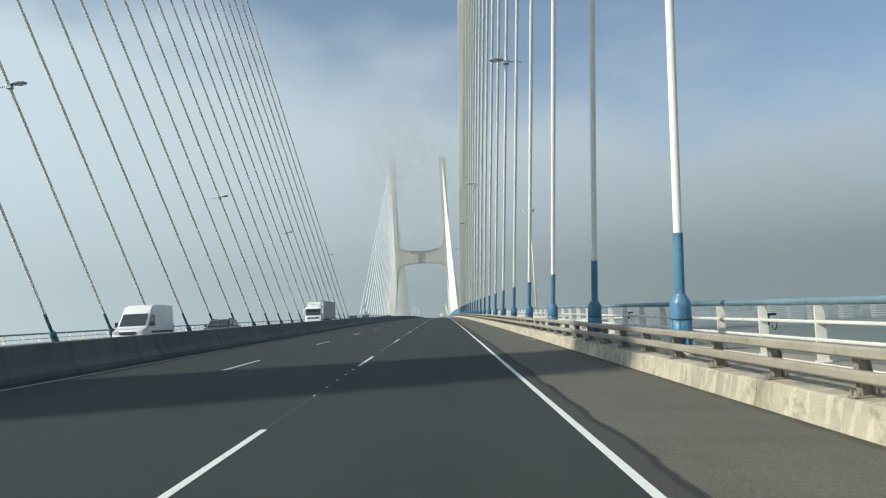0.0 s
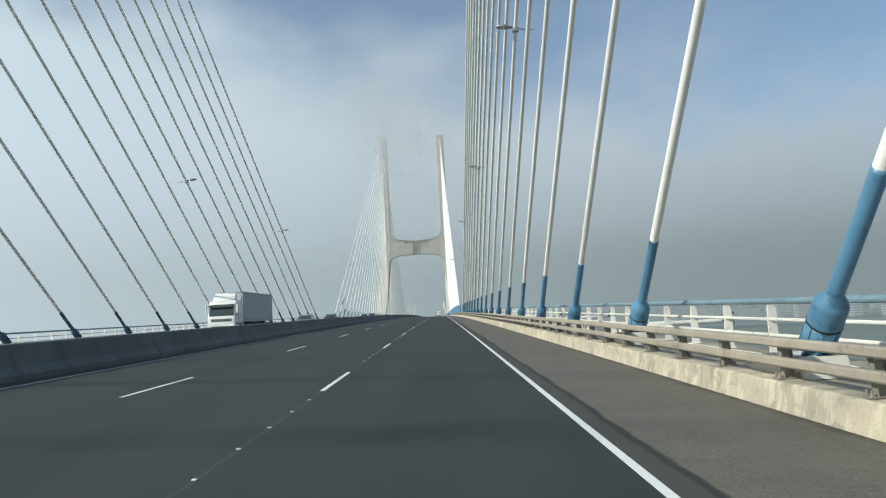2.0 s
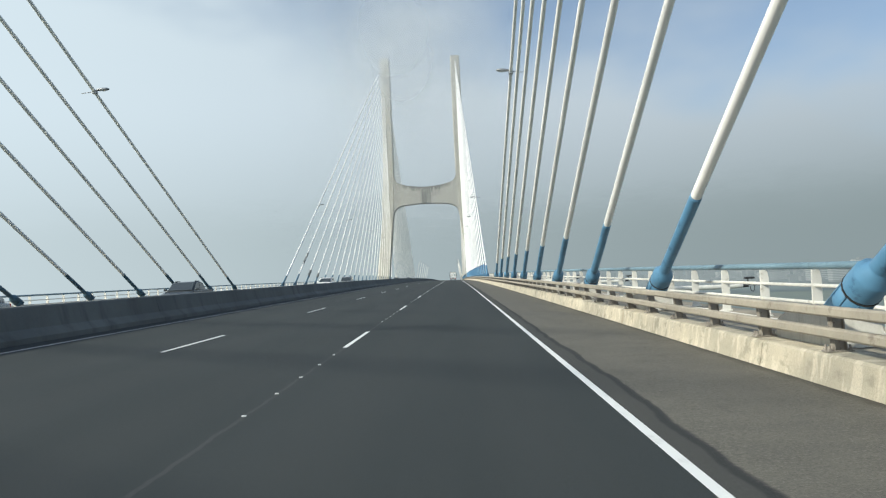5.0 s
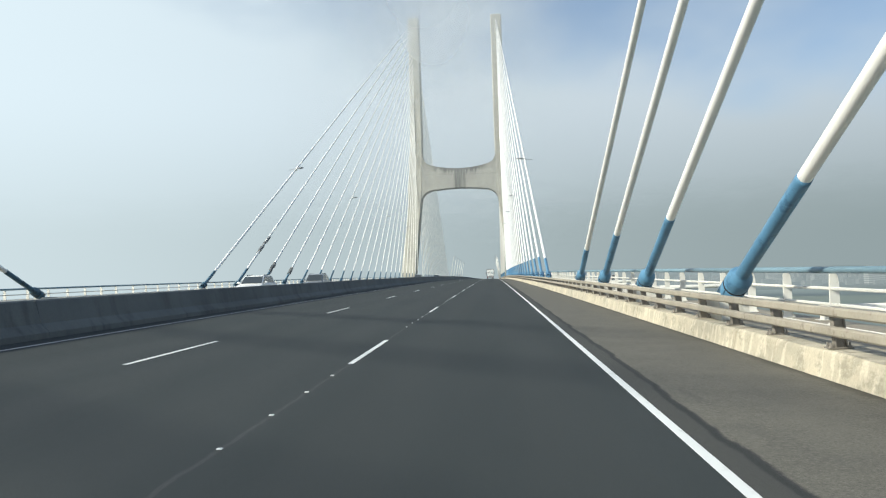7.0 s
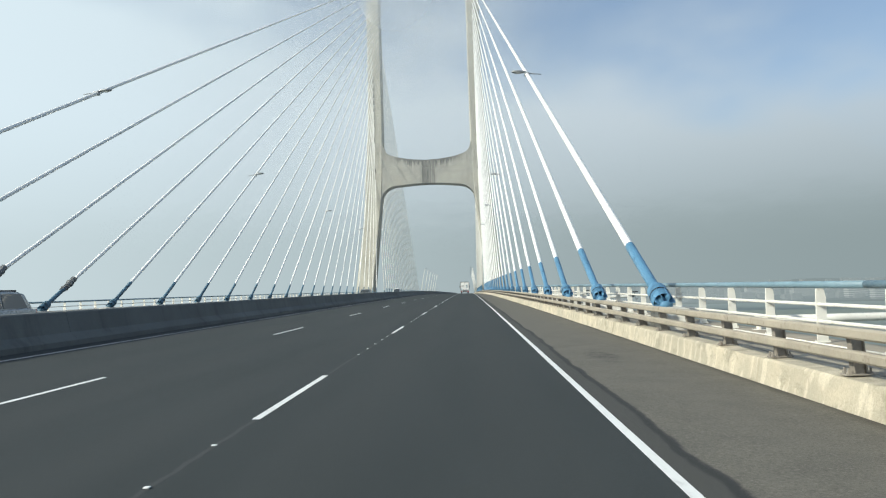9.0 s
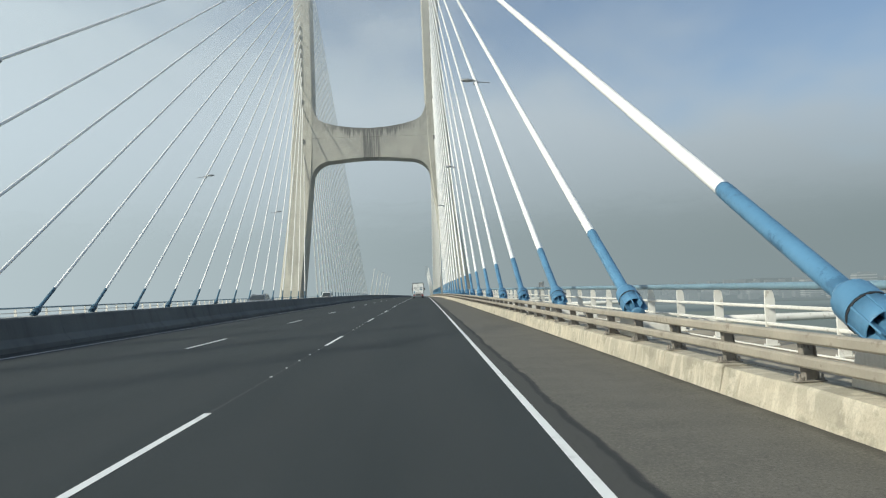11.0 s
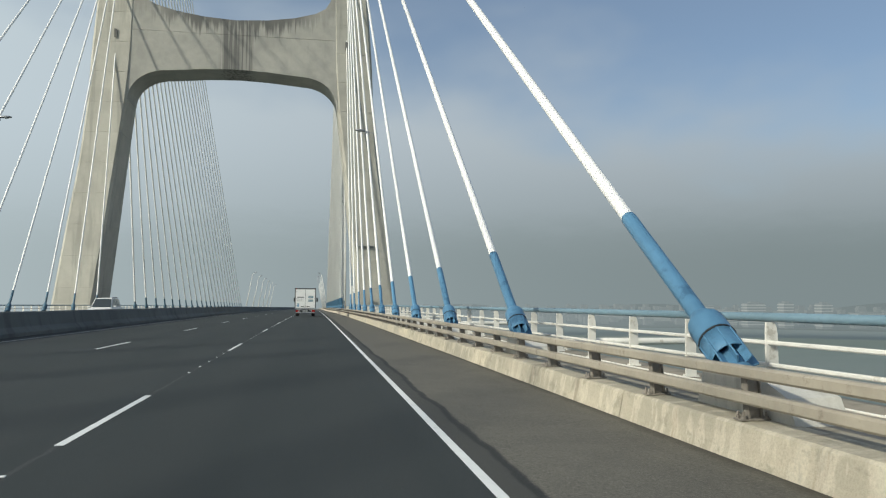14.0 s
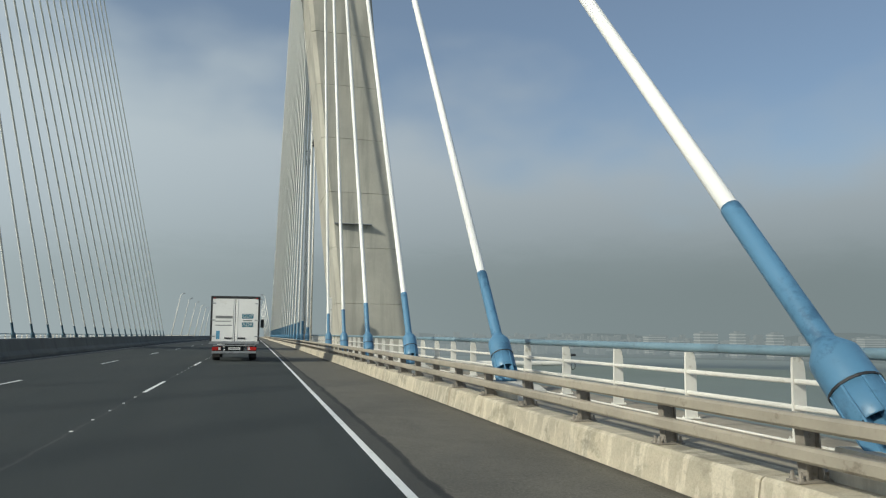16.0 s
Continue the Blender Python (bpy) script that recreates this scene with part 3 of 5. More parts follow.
def stay_cable(s, y, ya, za, k, wrap=None):
    """One stay from its blue sleeve, whose end is over y, to the anchorage at (ya, za) on the leg."""
    end = Vector((XM + s * XC[s], y, zc(y) + ZE[s]))
    top = Vector((anchor_x(s, ya), ya, za))
    d = (top - end).normalized()
    paint = "blue" if s > 0 else "grey_blue"      # the far side's sleeves are duller: weathering and shade in one colour
    fz, rz, neck = foot_height(d), RING_Z, RING_Z + 0.47 * d.z
    r = 0.118 - 0.0016 * k           # the long stays near midspan are the thickest
    g = (r / 0.097) ** 0.5
    foot = end - d * ((ZE[s] - fz) / d.z)
    t = thing("stay_cable", "white stay cable with a sky-blue steel sleeve and socket" if s > 0 else "white stay cable with a steel sleeve in weathered, shaded grey-blue", "stay cable", "stay cables", foot)
    end, top = end - foot, top - foot
    up = lambda z: d * ((z - fz) / d.z)   # the point on the axis at a height over the road
    bm = bmesh.new()
    n = (top - end).length
    lathe(bm, end - d * (0.75 if k == 0 else 0.05), top, [(0.0, r)] + [(n * i / 90 + 0.01, r) for i in range(91)], 14)
    part("cable", bm, "cable", t, "smooth white plastic cable duct", True)
    a, b = up(neck), end - d * (0.68 if k == 0 else 0.0)
    n = (b - a).length
    bm = bmesh.new()
    lathe(bm, a, b, [(-0.02, r + 0.013), (n * 0.97, r + 0.012), (n, r + 0.008), (n, r + 0.001)], 16, False)
    part("sleeve", bm, paint, t, "painted steel sleeve", True)
    a, b = up(rz + 0.015), up(neck)
    n = (b - a).length
    bm = bmesh.new()
    lathe(bm, a, b, [(0.0, 0.218 * g), (n * 0.60, 0.214 * g), (n * 0.70, 0.203 * g), (n * 0.95, r + 0.028), (n * 1.02, r + 0.014)], 18, False)
    part("socket", bm, paint, t, "flared steel socket", True)
    bm = bmesh.new()
    lathe(bm, up(rz) - d * 0.005, up(rz) + d * 0.035, [(0.0, 0.20 * g), (0.0, 0.224 * g), (0.020, 0.224 * g), (0.020, 0.20 * g)], 18, False)
    part("ring", bm, "dark", t, "dark sealing ring")
    a, b = up(fz), up(rz)
    n = (b - a).length
    bm = bmesh.new()
    lathe(bm, a, b, [(n * 0.46, 0.198 * g), (n * 0.455, 0.208 * g), (n * 0.47, 0.212 * g), (n, 0.214 * g), (n, 0.18 * g), (n * 0.46, 0.198 * g)], 20, False)
    part("collar", bm, paint, t, "open-ended lower collar", True)
    bm = bmesh.new()
    lathe(bm, a, b, [(0.0, 0.135 * g), (n * 0.06, 0.135 * g), (n * 0.08, 0.118 * g), (n * 0.97, 0.118 * g)], 16)
    part("core", bm, paint, t, "inner pipe down to the block", True)
    if wrap:
        rng = random.Random(k)
        lo, hi, thick = wrap
        for i in range(13):
            f = i / 13
            a2, b2 = end + d * (lo + (hi - lo) * f), end + d * (lo + (hi - lo) * (f + 0.086))
            side = q_off(d, rng.uniform(0, 6.28)) * rng.uniform(0.0, thick)
            bm = bmesh.new()
            rod(bm, a2 + side, b2 + side, r + 0.01 + rng.uniform(0, thick), r + 0.01 + rng.uniform(0, thick), 9)
            part("torn_wrapping", bm, "torn", t, "torn dark grey wrapping")
    q = d.to_track_quat("Z", "Y").to_matrix()
    for i in range(8):
        ang = 2 * math.pi * (i + 0.5) / 8
        bm = bmesh.new()
        m = Matrix.Translation(a) @ q.to_4x4() @ Matrix.Rotation(ang, 4, "Z")
        box(bm, 0.11 * g, 0.222 * g, -0.009, 0.009, n * 0.10, n * 0.985, m)
        part("rib", bm, paint, t)
    return t


def anchor_plinth(s, y, ya, za):
    """Concrete block under a cable's foot."""
    end = Vector((XM + s * XC[s], y, 0))
    d = (Vector((anchor_x(s, ya), ya, za)) - Vector((XM + s * XC[s], y, zc(y) + ZE[s]))).normalized()
    fz = foot_height(d)
    f = -d * ((ZE[s] - fz) / d.z)
    x, yy = end.x + f.x, y + f.y
    fwd = 1 if d.y > 0 else -1
    bm = bmesh.new()
    zb = zc(yy) + 0.285
    h = fz - 0.28
    outline = [(-0.45, 0.0), (1.30, 0.0), (1.18, h * 0.66), (0.86, h * 0.96), (-0.32, h)]
    f0 = [bm.verts.new((x - 0.27, yy - fwd * a, zb + z)) for a, z in outline]
    f1 = [bm.verts.new((x + 0.27, yy - fwd * a, zb + z)) for a, z in outline]
    bm.faces.new(f0)
    bm.faces.new(f1[::-1])
    for i in range(5):
        bm.faces.new((f0[i], f1[i], f1[(i + 1) % 5], f0[(i + 1) % 5]))
    bmesh.ops.recalc_face_normals(bm, faces=bm.faces[:])
    tagged(link("anchor_plinth", bm, "plinth"), "pale concrete anchor block under a stay cable", "anchor block", "anchor blocks")


FIRST_FACE = -206.0  # the first pylon's face towards midspan
FIRST_HALF = 4.0     # half its depth
CABLES = []          # side, y of the sleeve end, anchorage y and z


def plan_cables():
    for s in (1, -1):
        for k in range(23):
            y = 15.26 + 8.40 * k
            za = ANCHOR[22 - k]
            CABLES.append((s, y, 204.6 if s > 0 else 205.1, za + zc(206), k))
            yn, rise = -y + (0.4 if k == 22 else 0.0), za + zc(206)
            far = (FIRST_FACE - yn) / (-204.6 - yn)
            CABLES.append((s, yn, FIRST_FACE, 2.5 + (rise - 2.5) * far, k))
            CABLES.append((s, 219.0 + 7.2 * k, 209.2, ANCHOR[k] + zc(206), k))


def street_light_on_cable(s, y, ya, za):
    """Lamp clamped to a stay cable 15.3 m up, its arm reaching over the road."""
    end = Vector((XM + s * XC[s], y, zc(y) + ZE[s]))
    top = Vector((anchor_x(s, ya), ya, za))
    at = end + (top - end) * ((15.3 - end.z) / (top.z - end.z))
    t = thing("street_light", "small grey street light clamped to a stay cable", "street light", "lights on the stay cables", at)
    bm = bmesh.new()
    rod(bm, (s * 0.95, 0, -0.03), (-s * 0.16, 0, 0.07), 0.03, 0.04, 8)
    part("arm", bm, "steel", t)
    bm = bmesh.new()
    box(bm, -0.16, 0.16, -0.17, 0.17, -0.12, 0.12, bevel=0.03)
    part("clamp", bm, "steel", t)
    bm = bmesh.new()
    lathe(bm, (-s * 0.05, 0, 0.14), (-s * 1.15, 0, 0.24), [(0.0, 0.05), (0.18, 0.15), (0.55, 0.22), (0.85, 0.17), (1.0, 0.04)], 12)
    for v in bm.verts:
        v.co.z = 0.18 + (v.co.z - 0.18) * 0.55
    part("lamp_head", bm, "steel", t, "flat oval lamp housing", True)
    bm = bmesh.new()
    lathe(bm, (-s * 0.62, 0, 0.06), (-s * 0.62, 0, 0.13), [(0.0, 0.10), (0.03, 0.17), (0.07, 0.18)], 12)
    part("lens", bm, "lens", t)


# ---- pylons ----
LEG = [(-12.0, 18.2, 23.4, 4.5), (0.0, 16.1, 20.95, 4.0), (11.3, 14.8, 19.5, 3.4), (19.4, 13.92, 18.4, 3.0), (27.5, 13.0, 17.7, 2.7), (33.0, 12.6, 17.5, 2.6),
       (41.0, 12.4, 16.9, 2.55), (48.0, 12.3, 16.45, 2.5), (62.0, 12.28, 16.1, 2.45), (90.2, 12.28, 16.0, 2.4)]


def leg_at(z):
    for (z0, *a), (z1, *b) in zip(LEG, LEG[1:]):
        if z <= z1:
            f = (z - z0) / (z1 - z0)
            return [p + (q - p) * f for p, q in zip(a, b)]
    return list(LEG[-1][1:])


def pylon(yc, anchors, thick=9.0):
    """H-shaped concrete pylon; anchors: heights of its lowest cable slots; thick: half its depth at most."""
    base = zc(206.0)
    t = thing("pylon", "tall H-shaped concrete bridge pylon with rain streaks", "bridge pylon", "bridge pylons", (XM, yc, base))
    for s in (1, -1):
        leg = part("leg", boxed(-0.6, 0.6, -0.6, 0.6, -47.0, -11.9, Matrix.Translation((s * 21.0, 0, 0)) @ Matrix.Diagonal((5.2, 8.0, 1.0, 1.0))), "pylon", t)
        z = -12.0
        while z < 89.8:
            z1 = min(z + 3.85, 90.2)
            bm = bmesh.new()
            rings = []
            for zz, inset in ((z, 0.035), (z + 0.03, 0.0), ((z + z1) / 2, 0.0), (z1 - 0.03, 0.0), (z1, 0.035)):
                i, o, dd = leg_at(zz)
                i, o, dd = i + inset, o - inset, min(dd, thick) - inset
                c = 0.28
                e = dd * 0.90
                ring = [(i + c, -dd), (o - c, -e), (o, -e + c), (o, e - c), (o - c, e), (i + c, dd), (i, dd - c), (i, -dd + c)]
                rings.append([bm.verts.new((s * x, y, zz)) for x, y in ring])
            for a, b in zip(rings, rings[1:]):
                for j in range(8):
                    bm.faces.new((a[j], a[(j + 1) % 8], b[(j + 1) % 8], b[j]))
            bm.faces.new(rings[0][::-1])
            bm.faces.new(rings[-1])
            bmesh.ops.recalc_face_normals(bm, faces=bm.faces[:])
            part("concrete_lift", bm, "pylon", leg)
            z = z1
        # slots where the cables enter the leg: proud blocks coloured like shaded recesses
        for j, za in enumerate(anchors):
            for f in (-1, 1):
                zz = za - 0.25 * (za - 2.0) / (4.5 + 8.4 * j)
                i, o, dd = leg_at(zz)
                dd, xa = min(dd, thick), anchor_x(s, yc) - XM
                bm = boxed(xa - 0.17, xa + 0.17, f * dd - 0.05, f * dd + 0.05, zz - 0.35, zz + 0.75, bevel=0.02)
                part("anchor_slot", bm, "stain", leg, "dark block painted as a shaded cable entry slot")
    low = [(-8.4 - 4.62 * math.cos(a), 27.0 + 3.85 * math.sin(a)) for a in [math.pi / 2 * i / 11 for i in range(12)]] + [(-6.2, 31.05), (-4.0, 31.25), (0.0, 31.4)]
    high = [(0.0, 37.85), (4.0, 38.1), (7.5, 38.65), (10.0, 39.35), (11.3, 40.1), (11.95, 41.1), (12.45, 42.7)]
    full = low + [(-x, z) for x, z in low[-2::-1]]
    roof = [(-x, z) for x, z in high[:0:-1]] + high
    roof = roof[::-1]
    mid = 35.9

    def beam(outline, inset):
        bm = bmesh.new()
        extruded(bm, outline, -2.5 + inset, 2.5 - inset)
        return bm
    part("crossbeam", beam(full + [(13.5, 27.0), (13.5, mid - 0.02), (-13.5, mid - 0.02), (-13.5, 27.0)], 0.0), "beam", t, "arched concrete crossbeam with dark rain streaks")
    part("crossbeam_top", beam([(-13.5, mid + 0.02), (13.5, mid + 0.02), (13.0, 42.7)] + roof + [(-13.0, 42.7)], 0.0), "beam", t)
    return t


build_deck()
kerb_barrier(1, "kerb_wall")
kerb_barrier(-1, "kerb_wall")
median_barrier()
markings()
yy = -231.0
while yy < 480.0:
    guard_rail(yy, yy + 33.6)
    railing(yy, yy + 33.6, 1)
    railing(yy, yy + 33.6, -1)
    yy += 33.6
plan_cables()
for s, y, ya, za, k in CABLES:
    stay_cable(s, y, ya, za, k, WRAP.get(k) if s < 0 and 0 < y < 100 else None)
    anchor_plinth(s, y, ya, za)
pylon(206.9, ANCHOR[:9])
pylon(FIRST_FACE - FIRST_HALF, [za - zc(206) for s, y, ya, za, k in CABLES if s > 0 and ya == FIRST_FACE and k > 13], FIRST_HALF)


# ---- lights on the cables, mast, fittings ----
for s in (1, -1):
    for sign in (1, -1):
        for want in (46.0, 86.5, 127.0, 169.0):
            best = None
            for cs, y, ya, za, k in CABLES:
                if cs != s or y * sign < 0 or abs(y) > 205:
                    continue
                e = zc(y) + ZE[s]
                at = y + (ya - y) * (15.3 - e) / (za - e)
                if best is None or abs(at - sign * want) < best[0]:
                    best = (abs(at - sign * want), y, ya, za)
            street_light_on_cable(s, *best[1:])


def wind_mast(x, y):
    z = zc(y) + 0.30
    t = thing("wind_mast", "slim white mast with a small wind vane on top", "mast", at=(x, y, z))
    bm = bmesh.new()
    rod(bm, (0, 0, 0), (-0.08, 0, 6.55), 0.062, 0.036, 10)
    part("pole", bm, "white", t, "", True)
    part("base_plate", boxed(-0.14, 0.14, -0.14, 0.14, 0.0, 0.025, bevel=0.005), "steel", t)
    bm = bmesh.new()
    rod(bm, (-0.08, 0, 6.50), (-0.08, 0, 6.77), 0.03, 0.03, 8)
    part("bracket", bm, "dark", t)
    bm = bmesh.new()
    rod(bm, (-0.13, 0, 6.10), (-0.03, 0, 6.10), 0.05, 0.05, 8)
    part("collar", bm, "dark", t)
    bm = bmesh.new()
    rod(bm, (-0.42, -0.05, 6.75), (0.10, 0.02, 6.79), 0.022, 0.03, 8)
    part("vane_arm", bm, "white", t)
    part("tail_fin", boxed(-0.52, -0.36, -0.06, -0.045, 6.63, 6.85, bevel=0.006), "white", t)
    bm = bmesh.new()
    lathe(bm, (0.08, 0.02, 6.77), (0.18, 0.03, 6.81), [(0.0, 0.03), (0.05, 0.05), (0.10, 0.015)], 8)
    for a in range(4):
        m = Matrix.Translation((0.17, 0.03, 6.805)) @ Matrix.Rotation(a * math.pi / 2, 4, "X")
        box(bm, -0.012, 0.012, -0.02, 0.02, 0.0, 0.13, m)
    part("propeller", bm, "dark", t)


def outrigger(y):
    """White arm standing out over the water from the deck's edge, with a dark lamp box and a wire loop at its tip."""
    x, z = 5.86, zc(y) + 0.285
    t = thing("outrigger_arm", "white steel arm reaching out over the water behind the railing", "outrigger arm", "outrigger arms", (x, y, z))
    part("foot_plate", boxed(-0.10, 0.10, -0.13, 0.13, 0.0, 0.016, bevel=0.004), "white", t)
    bm = bmesh.new()
    rod(bm, (0, 0, 0.01), (0, 0, 0.25), 0.05, 0.05, 10)
    part("pivot_post", bm, "white", t)
    bm = bmesh.new()
    lathe(bm, (-0.06, 0, 0.20), (3.42, 0, 0.20), [(0.0, 0.03), (0.0, 0.088), (1.9, 0.084), (3.3, 0.074), (3.46, 0.072), (3.48, 0.055), (3.48, 0.02)], 12)
    part("arm", bm, "white", t, "", True)
    bm = bmesh.new()
    rod(bm, (0.02, 0, 0.03), (0.42, 0, 0.17), 0.022, seg=8)
    part("brace", bm, "white", t)
    bm = bmesh.new()
    rod(bm, (3.42, 0, 0.20), (3.60, 0, 0.20), 0.050, seg=10)
    rod(bm, (3.60, 0, 0.19), (3.60, 0, 0.44), 0.020, seg=8)
    part("end_cap", bm, "dark", t)
    bm = boxed(3.50, 3.80, -0.09, 0.09, 0.42, 0.49, bevel=0.025)
    part("lamp_box", bm, "dark", t, "flat dark lamp box")
    bm = bmesh.new()
    pts = [(3.74 + 0.07 * math.sin(a), 0, 0.13 + 0.12 * math.cos(a)) for a in [i * math.pi / 8 for i in range(0, 14)]]
    for a, b in zip(pts, pts[1:]):
        rod(bm, a, b, 0.012, seg=6)
    rod(bm, (3.60, 0, 0.23), pts[0], 0.012, seg=6)
    part("cable_loop", bm, "dark", t, "hanging loop of dark cable")


def sign_back(y):
    x, z = 5.97, zc(y) + 0.30
    t = thing("sign_panel", "plain grey metal sign panel with its back to the road", "sign panel", at=(x, y, z))
    part("panel", boxed(0.05, 0.075, -0.62, 0.62, 0.42, 1.22, bevel=0.008), "steel", t)
    for dy in (-0.35, 0.35):
        bm = bmesh.new()
        rod(bm, (0.0, dy, 0.0), (0.0, dy, 1.15), 0.03, seg=8)
        part("post", bm, "steel", t)


def conduit(y0, y1):
    """Thin pale pipe lying on the walkway behind the guard rail."""
    t = thing("conduit", "thin pale cable pipe lying on the walkway", "pipe", "cable pipe lengths", (5.36, y0, zc(y0) + 0.293))
    bm = bmesh.new()
    off = t.location
    ring = [(0.015 * math.cos(a), 0.312 - off.z + 0.015 * math.sin(a)) for a in [math.pi * i / 4 for i in range(8)]]
    sweep(bm, ring, steps(y0 + 0.01, y1 - 0.01, 4.2), zc)
    for v in bm.verts:
        v.co.y -= off.y
    part("pipe", bm, "white", t, "", True)


for i in range(16):
    conduit(-231.0 + 33.6 * i, -197.4 + 33.6 * i)
wind_mast(5.62, -168.6)
for y in (-191.9, -175.4, -157.6, -140.45, -123.2, -105.9, -88.9, -71.9, -54.8, -37.7, -20.7, -4.0, 9.0, 37.0, 54.1, 71.2, 88.2, 105.3, 122.7, 139.5, 156.5, 173.5):
    outrigger(y)
sign_back(75.2)


def pylon_fittings():
    y, z = 204.2, zc(206.0)
    t = thing("work_platform", "narrow steel ledge bolted to the pylon leg", "platform", at=(6.4, y - 0.9, z + 8.9))
    part("plate", boxed(-1.3, 1.3, -0.2, 0.55, -0.05, 0.0), "steel", t)
    for x in (-1.0, 0.0, 1.0):
        bm = bmesh.new()
        rod(bm, (x, -0.15, -0.03), (x, 0.55, -0.4), 0.03, seg=8)
        part("bracket", bm, "steel", t)
    for y, h, clusters in ((213.4, 19.4, (16.3, 17.2, 18.7)), (221.2, 18.4, (16.5, 17.4))):
        t = thing("aerial_mast", "slim white aerial mast with dark ribbed clusters near its top", "mast", "aerial masts", (4.42, y, zc(y) + 0.285))
        bm = bmesh.new()
        rod(bm, (0, 0, 0), (0, 0, h), 0.085, 0.06, 10)
        part("pole", bm, "white", t, "", True)
        for zz in clusters:
            bm = bmesh.new()
            lathe(bm, (0, 0, zz), (0, 0, zz + 0.55), [(0.0, 0.12), (0.0, 0.24), (0.14, 0.26), (0.16, 0.17), (0.24, 0.17), (0.26, 0.26), (0.40, 0.26), (0.42, 0.17), (0.48, 0.17), (0.50, 0.22), (0.55, 0.12)], 12)
            part("ribbed_cluster", bm, "dark", t, "dark ribbed aerial housing")
        bm = bmesh.new()
        rod(bm, (0, 0, h), (0, 0, h + 0.55), 0.03, seg=8)
        part("spike", bm, "dark", t)
    t = thing("equipment_cabinet", "tall narrow white cabinet by the pylon foot", "cabinet", at=(4.75, 201.6, zc(201) + 0.285))
    part("body", boxed(-0.16, 0.16, -0.2, 0.2, 0.9, 3.4, bevel=0.03), "white", t)
    bm = bmesh.new()
    rod(bm, (0, 0, 0), (0, 0, 0.95), 0.05, seg=8)
    part("stand", bm, "dark", t)


pylon_fittings()


def lamp_post(x, y, s):
    z = zc(y) + 0.30
    t = thing("lamp_post", "tall white lamp post leaning in over the road", "lamp post", "lamp posts past the cables", (x, y, z))
    bm = bmesh.new()
    rod(bm, (0, 0, 0), (-s * 2.5, 0, 13.6), 0.17, 0.10, 10)
    part("pole", bm, "white", t, "", True)
    bm = bmesh.new()
    rod(bm, (-s * 2.45, 0, 13.5), (-s * 3.1, 0, 14.1), 0.06, 0.05, 8)
    part("arm", bm, "white", t)
    bm = bmesh.new()
    lathe(bm, (-s * 2.9, 0, 14.05), (-s * 3.9, 0, 14.2), [(0.0, 0.05), (0.3, 0.16), (0.7, 0.18), (1.0, 0.04)], 10)
    part("lamp_head", bm, "steel", t)


for y in (408, 440, 472, 504, 536, 568):
    for s in (1, -1):
        lamp_post(XM + s * 15.6, y, s)


def paper_scrap(x, y, seed):
    """A crumpled scrap of white paper lying on the shoulder."""
    rng = random.Random(seed)
    bm = bmesh.new()
    n = 5
    z = zroad(x, y)
    g = [[bm.verts.new((x + 0.05 * (i - 2) + rng.uniform(-0.015, 0.015), y + 0.06 * (j - 2) + rng.uniform(-0.02, 0.02), z + 0.004 + rng.uniform(0.0, 0.035))) for i in range(n)] for j in range(n)]
    for a, b in zip(g, g[1:]):
        for i in range(n - 1):
            bm.faces.new((a[i], a[i + 1], b[i + 1], b[i]))
    bmesh.ops.solidify(bm, geom=bm.faces[:], thickness=0.003)
    tagged(link("paper_scrap", bm, "lens"), "crumpled scrap of white paper on the shoulder", "litter", "scraps of litter")


paper_scrap(3.70, 105.5, 3)
paper_scrap(3.62, -182.9, 8)


# ---- vehicles ----
def extrude_x(bm, outline, x0, x1, bevel=0.0, pinch=0.0, zmid=0.9):
    """A (y, z) outline made a solid between x0 and x1; pinch draws it in towards the roof."""
    def xin(x, z):
        return x * (1 - pinch * max(0.0, z - zmid))
    a = [bm.verts.new((xin(x0, z), y, z)) for y, z in outline]
    b = [bm.verts.new((xin(x1, z), y, z)) for y, z in outline]
    n = len(outline)
    fs = [bm.faces.new(a), bm.faces.new(b[::-1])]
    for i in range(n):
        fs.append(bm.faces.new((a[i], b[i], b[(i + 1) % n], a[(i + 1) % n])))
    bmesh.ops.recalc_face_normals(bm, faces=fs)
    if bevel:
        es = list({e for f in fs for e in f.edges})
        bmesh.ops.bevel(bm, geom=es, offset=bevel, segments=2, affect="EDGES", profile=0.6)
    return bm


def wheel(t, x, y, r, w, out):
    bm = bmesh.new()
    lathe(bm, (x - w / 2, y, r), (x + w / 2, y, r), [(0.0, r * 0.62), (0.0, r * 0.93), (w * 0.18, r), (w * 0.82, r), (w, r * 0.93), (w, r * 0.62)], 20, False)
    wh = part("wheel", bm, "rubber", t, "", True)
    bm = bmesh.new()
    lathe(bm, (x + out * (w / 2 - 0.04), y, r), (x + out * (w / 2 - 0.01), y, r), [(0.0, r * 0.63), (0.012, r * 0.6), (0.02, r * 0.3), (0.03, r * 0.12)], 16)
    part("rim", bm, "steel", wh)


def pane(bm, pts, push):
    """A thin glass pane over four points, raised along its normal."""
    v = [Vector(q) for q in pts]
    n = (v[1] - v[0]).cross(v[2] - v[0]).normalized() * push
    a = [bm.verts.new(q + n) for q in v]
    b = [bm.verts.new(q - n * 0.5) for q in v]
    bm.faces.new(a)
    k = len(v)
    for i in range(k):
        bm.faces.new((a[i], b[i], b[(i + 1) % k], a[(i + 1) % k]))
    bmesh.ops.recalc_face_normals(bm, faces=bm.faces[:])


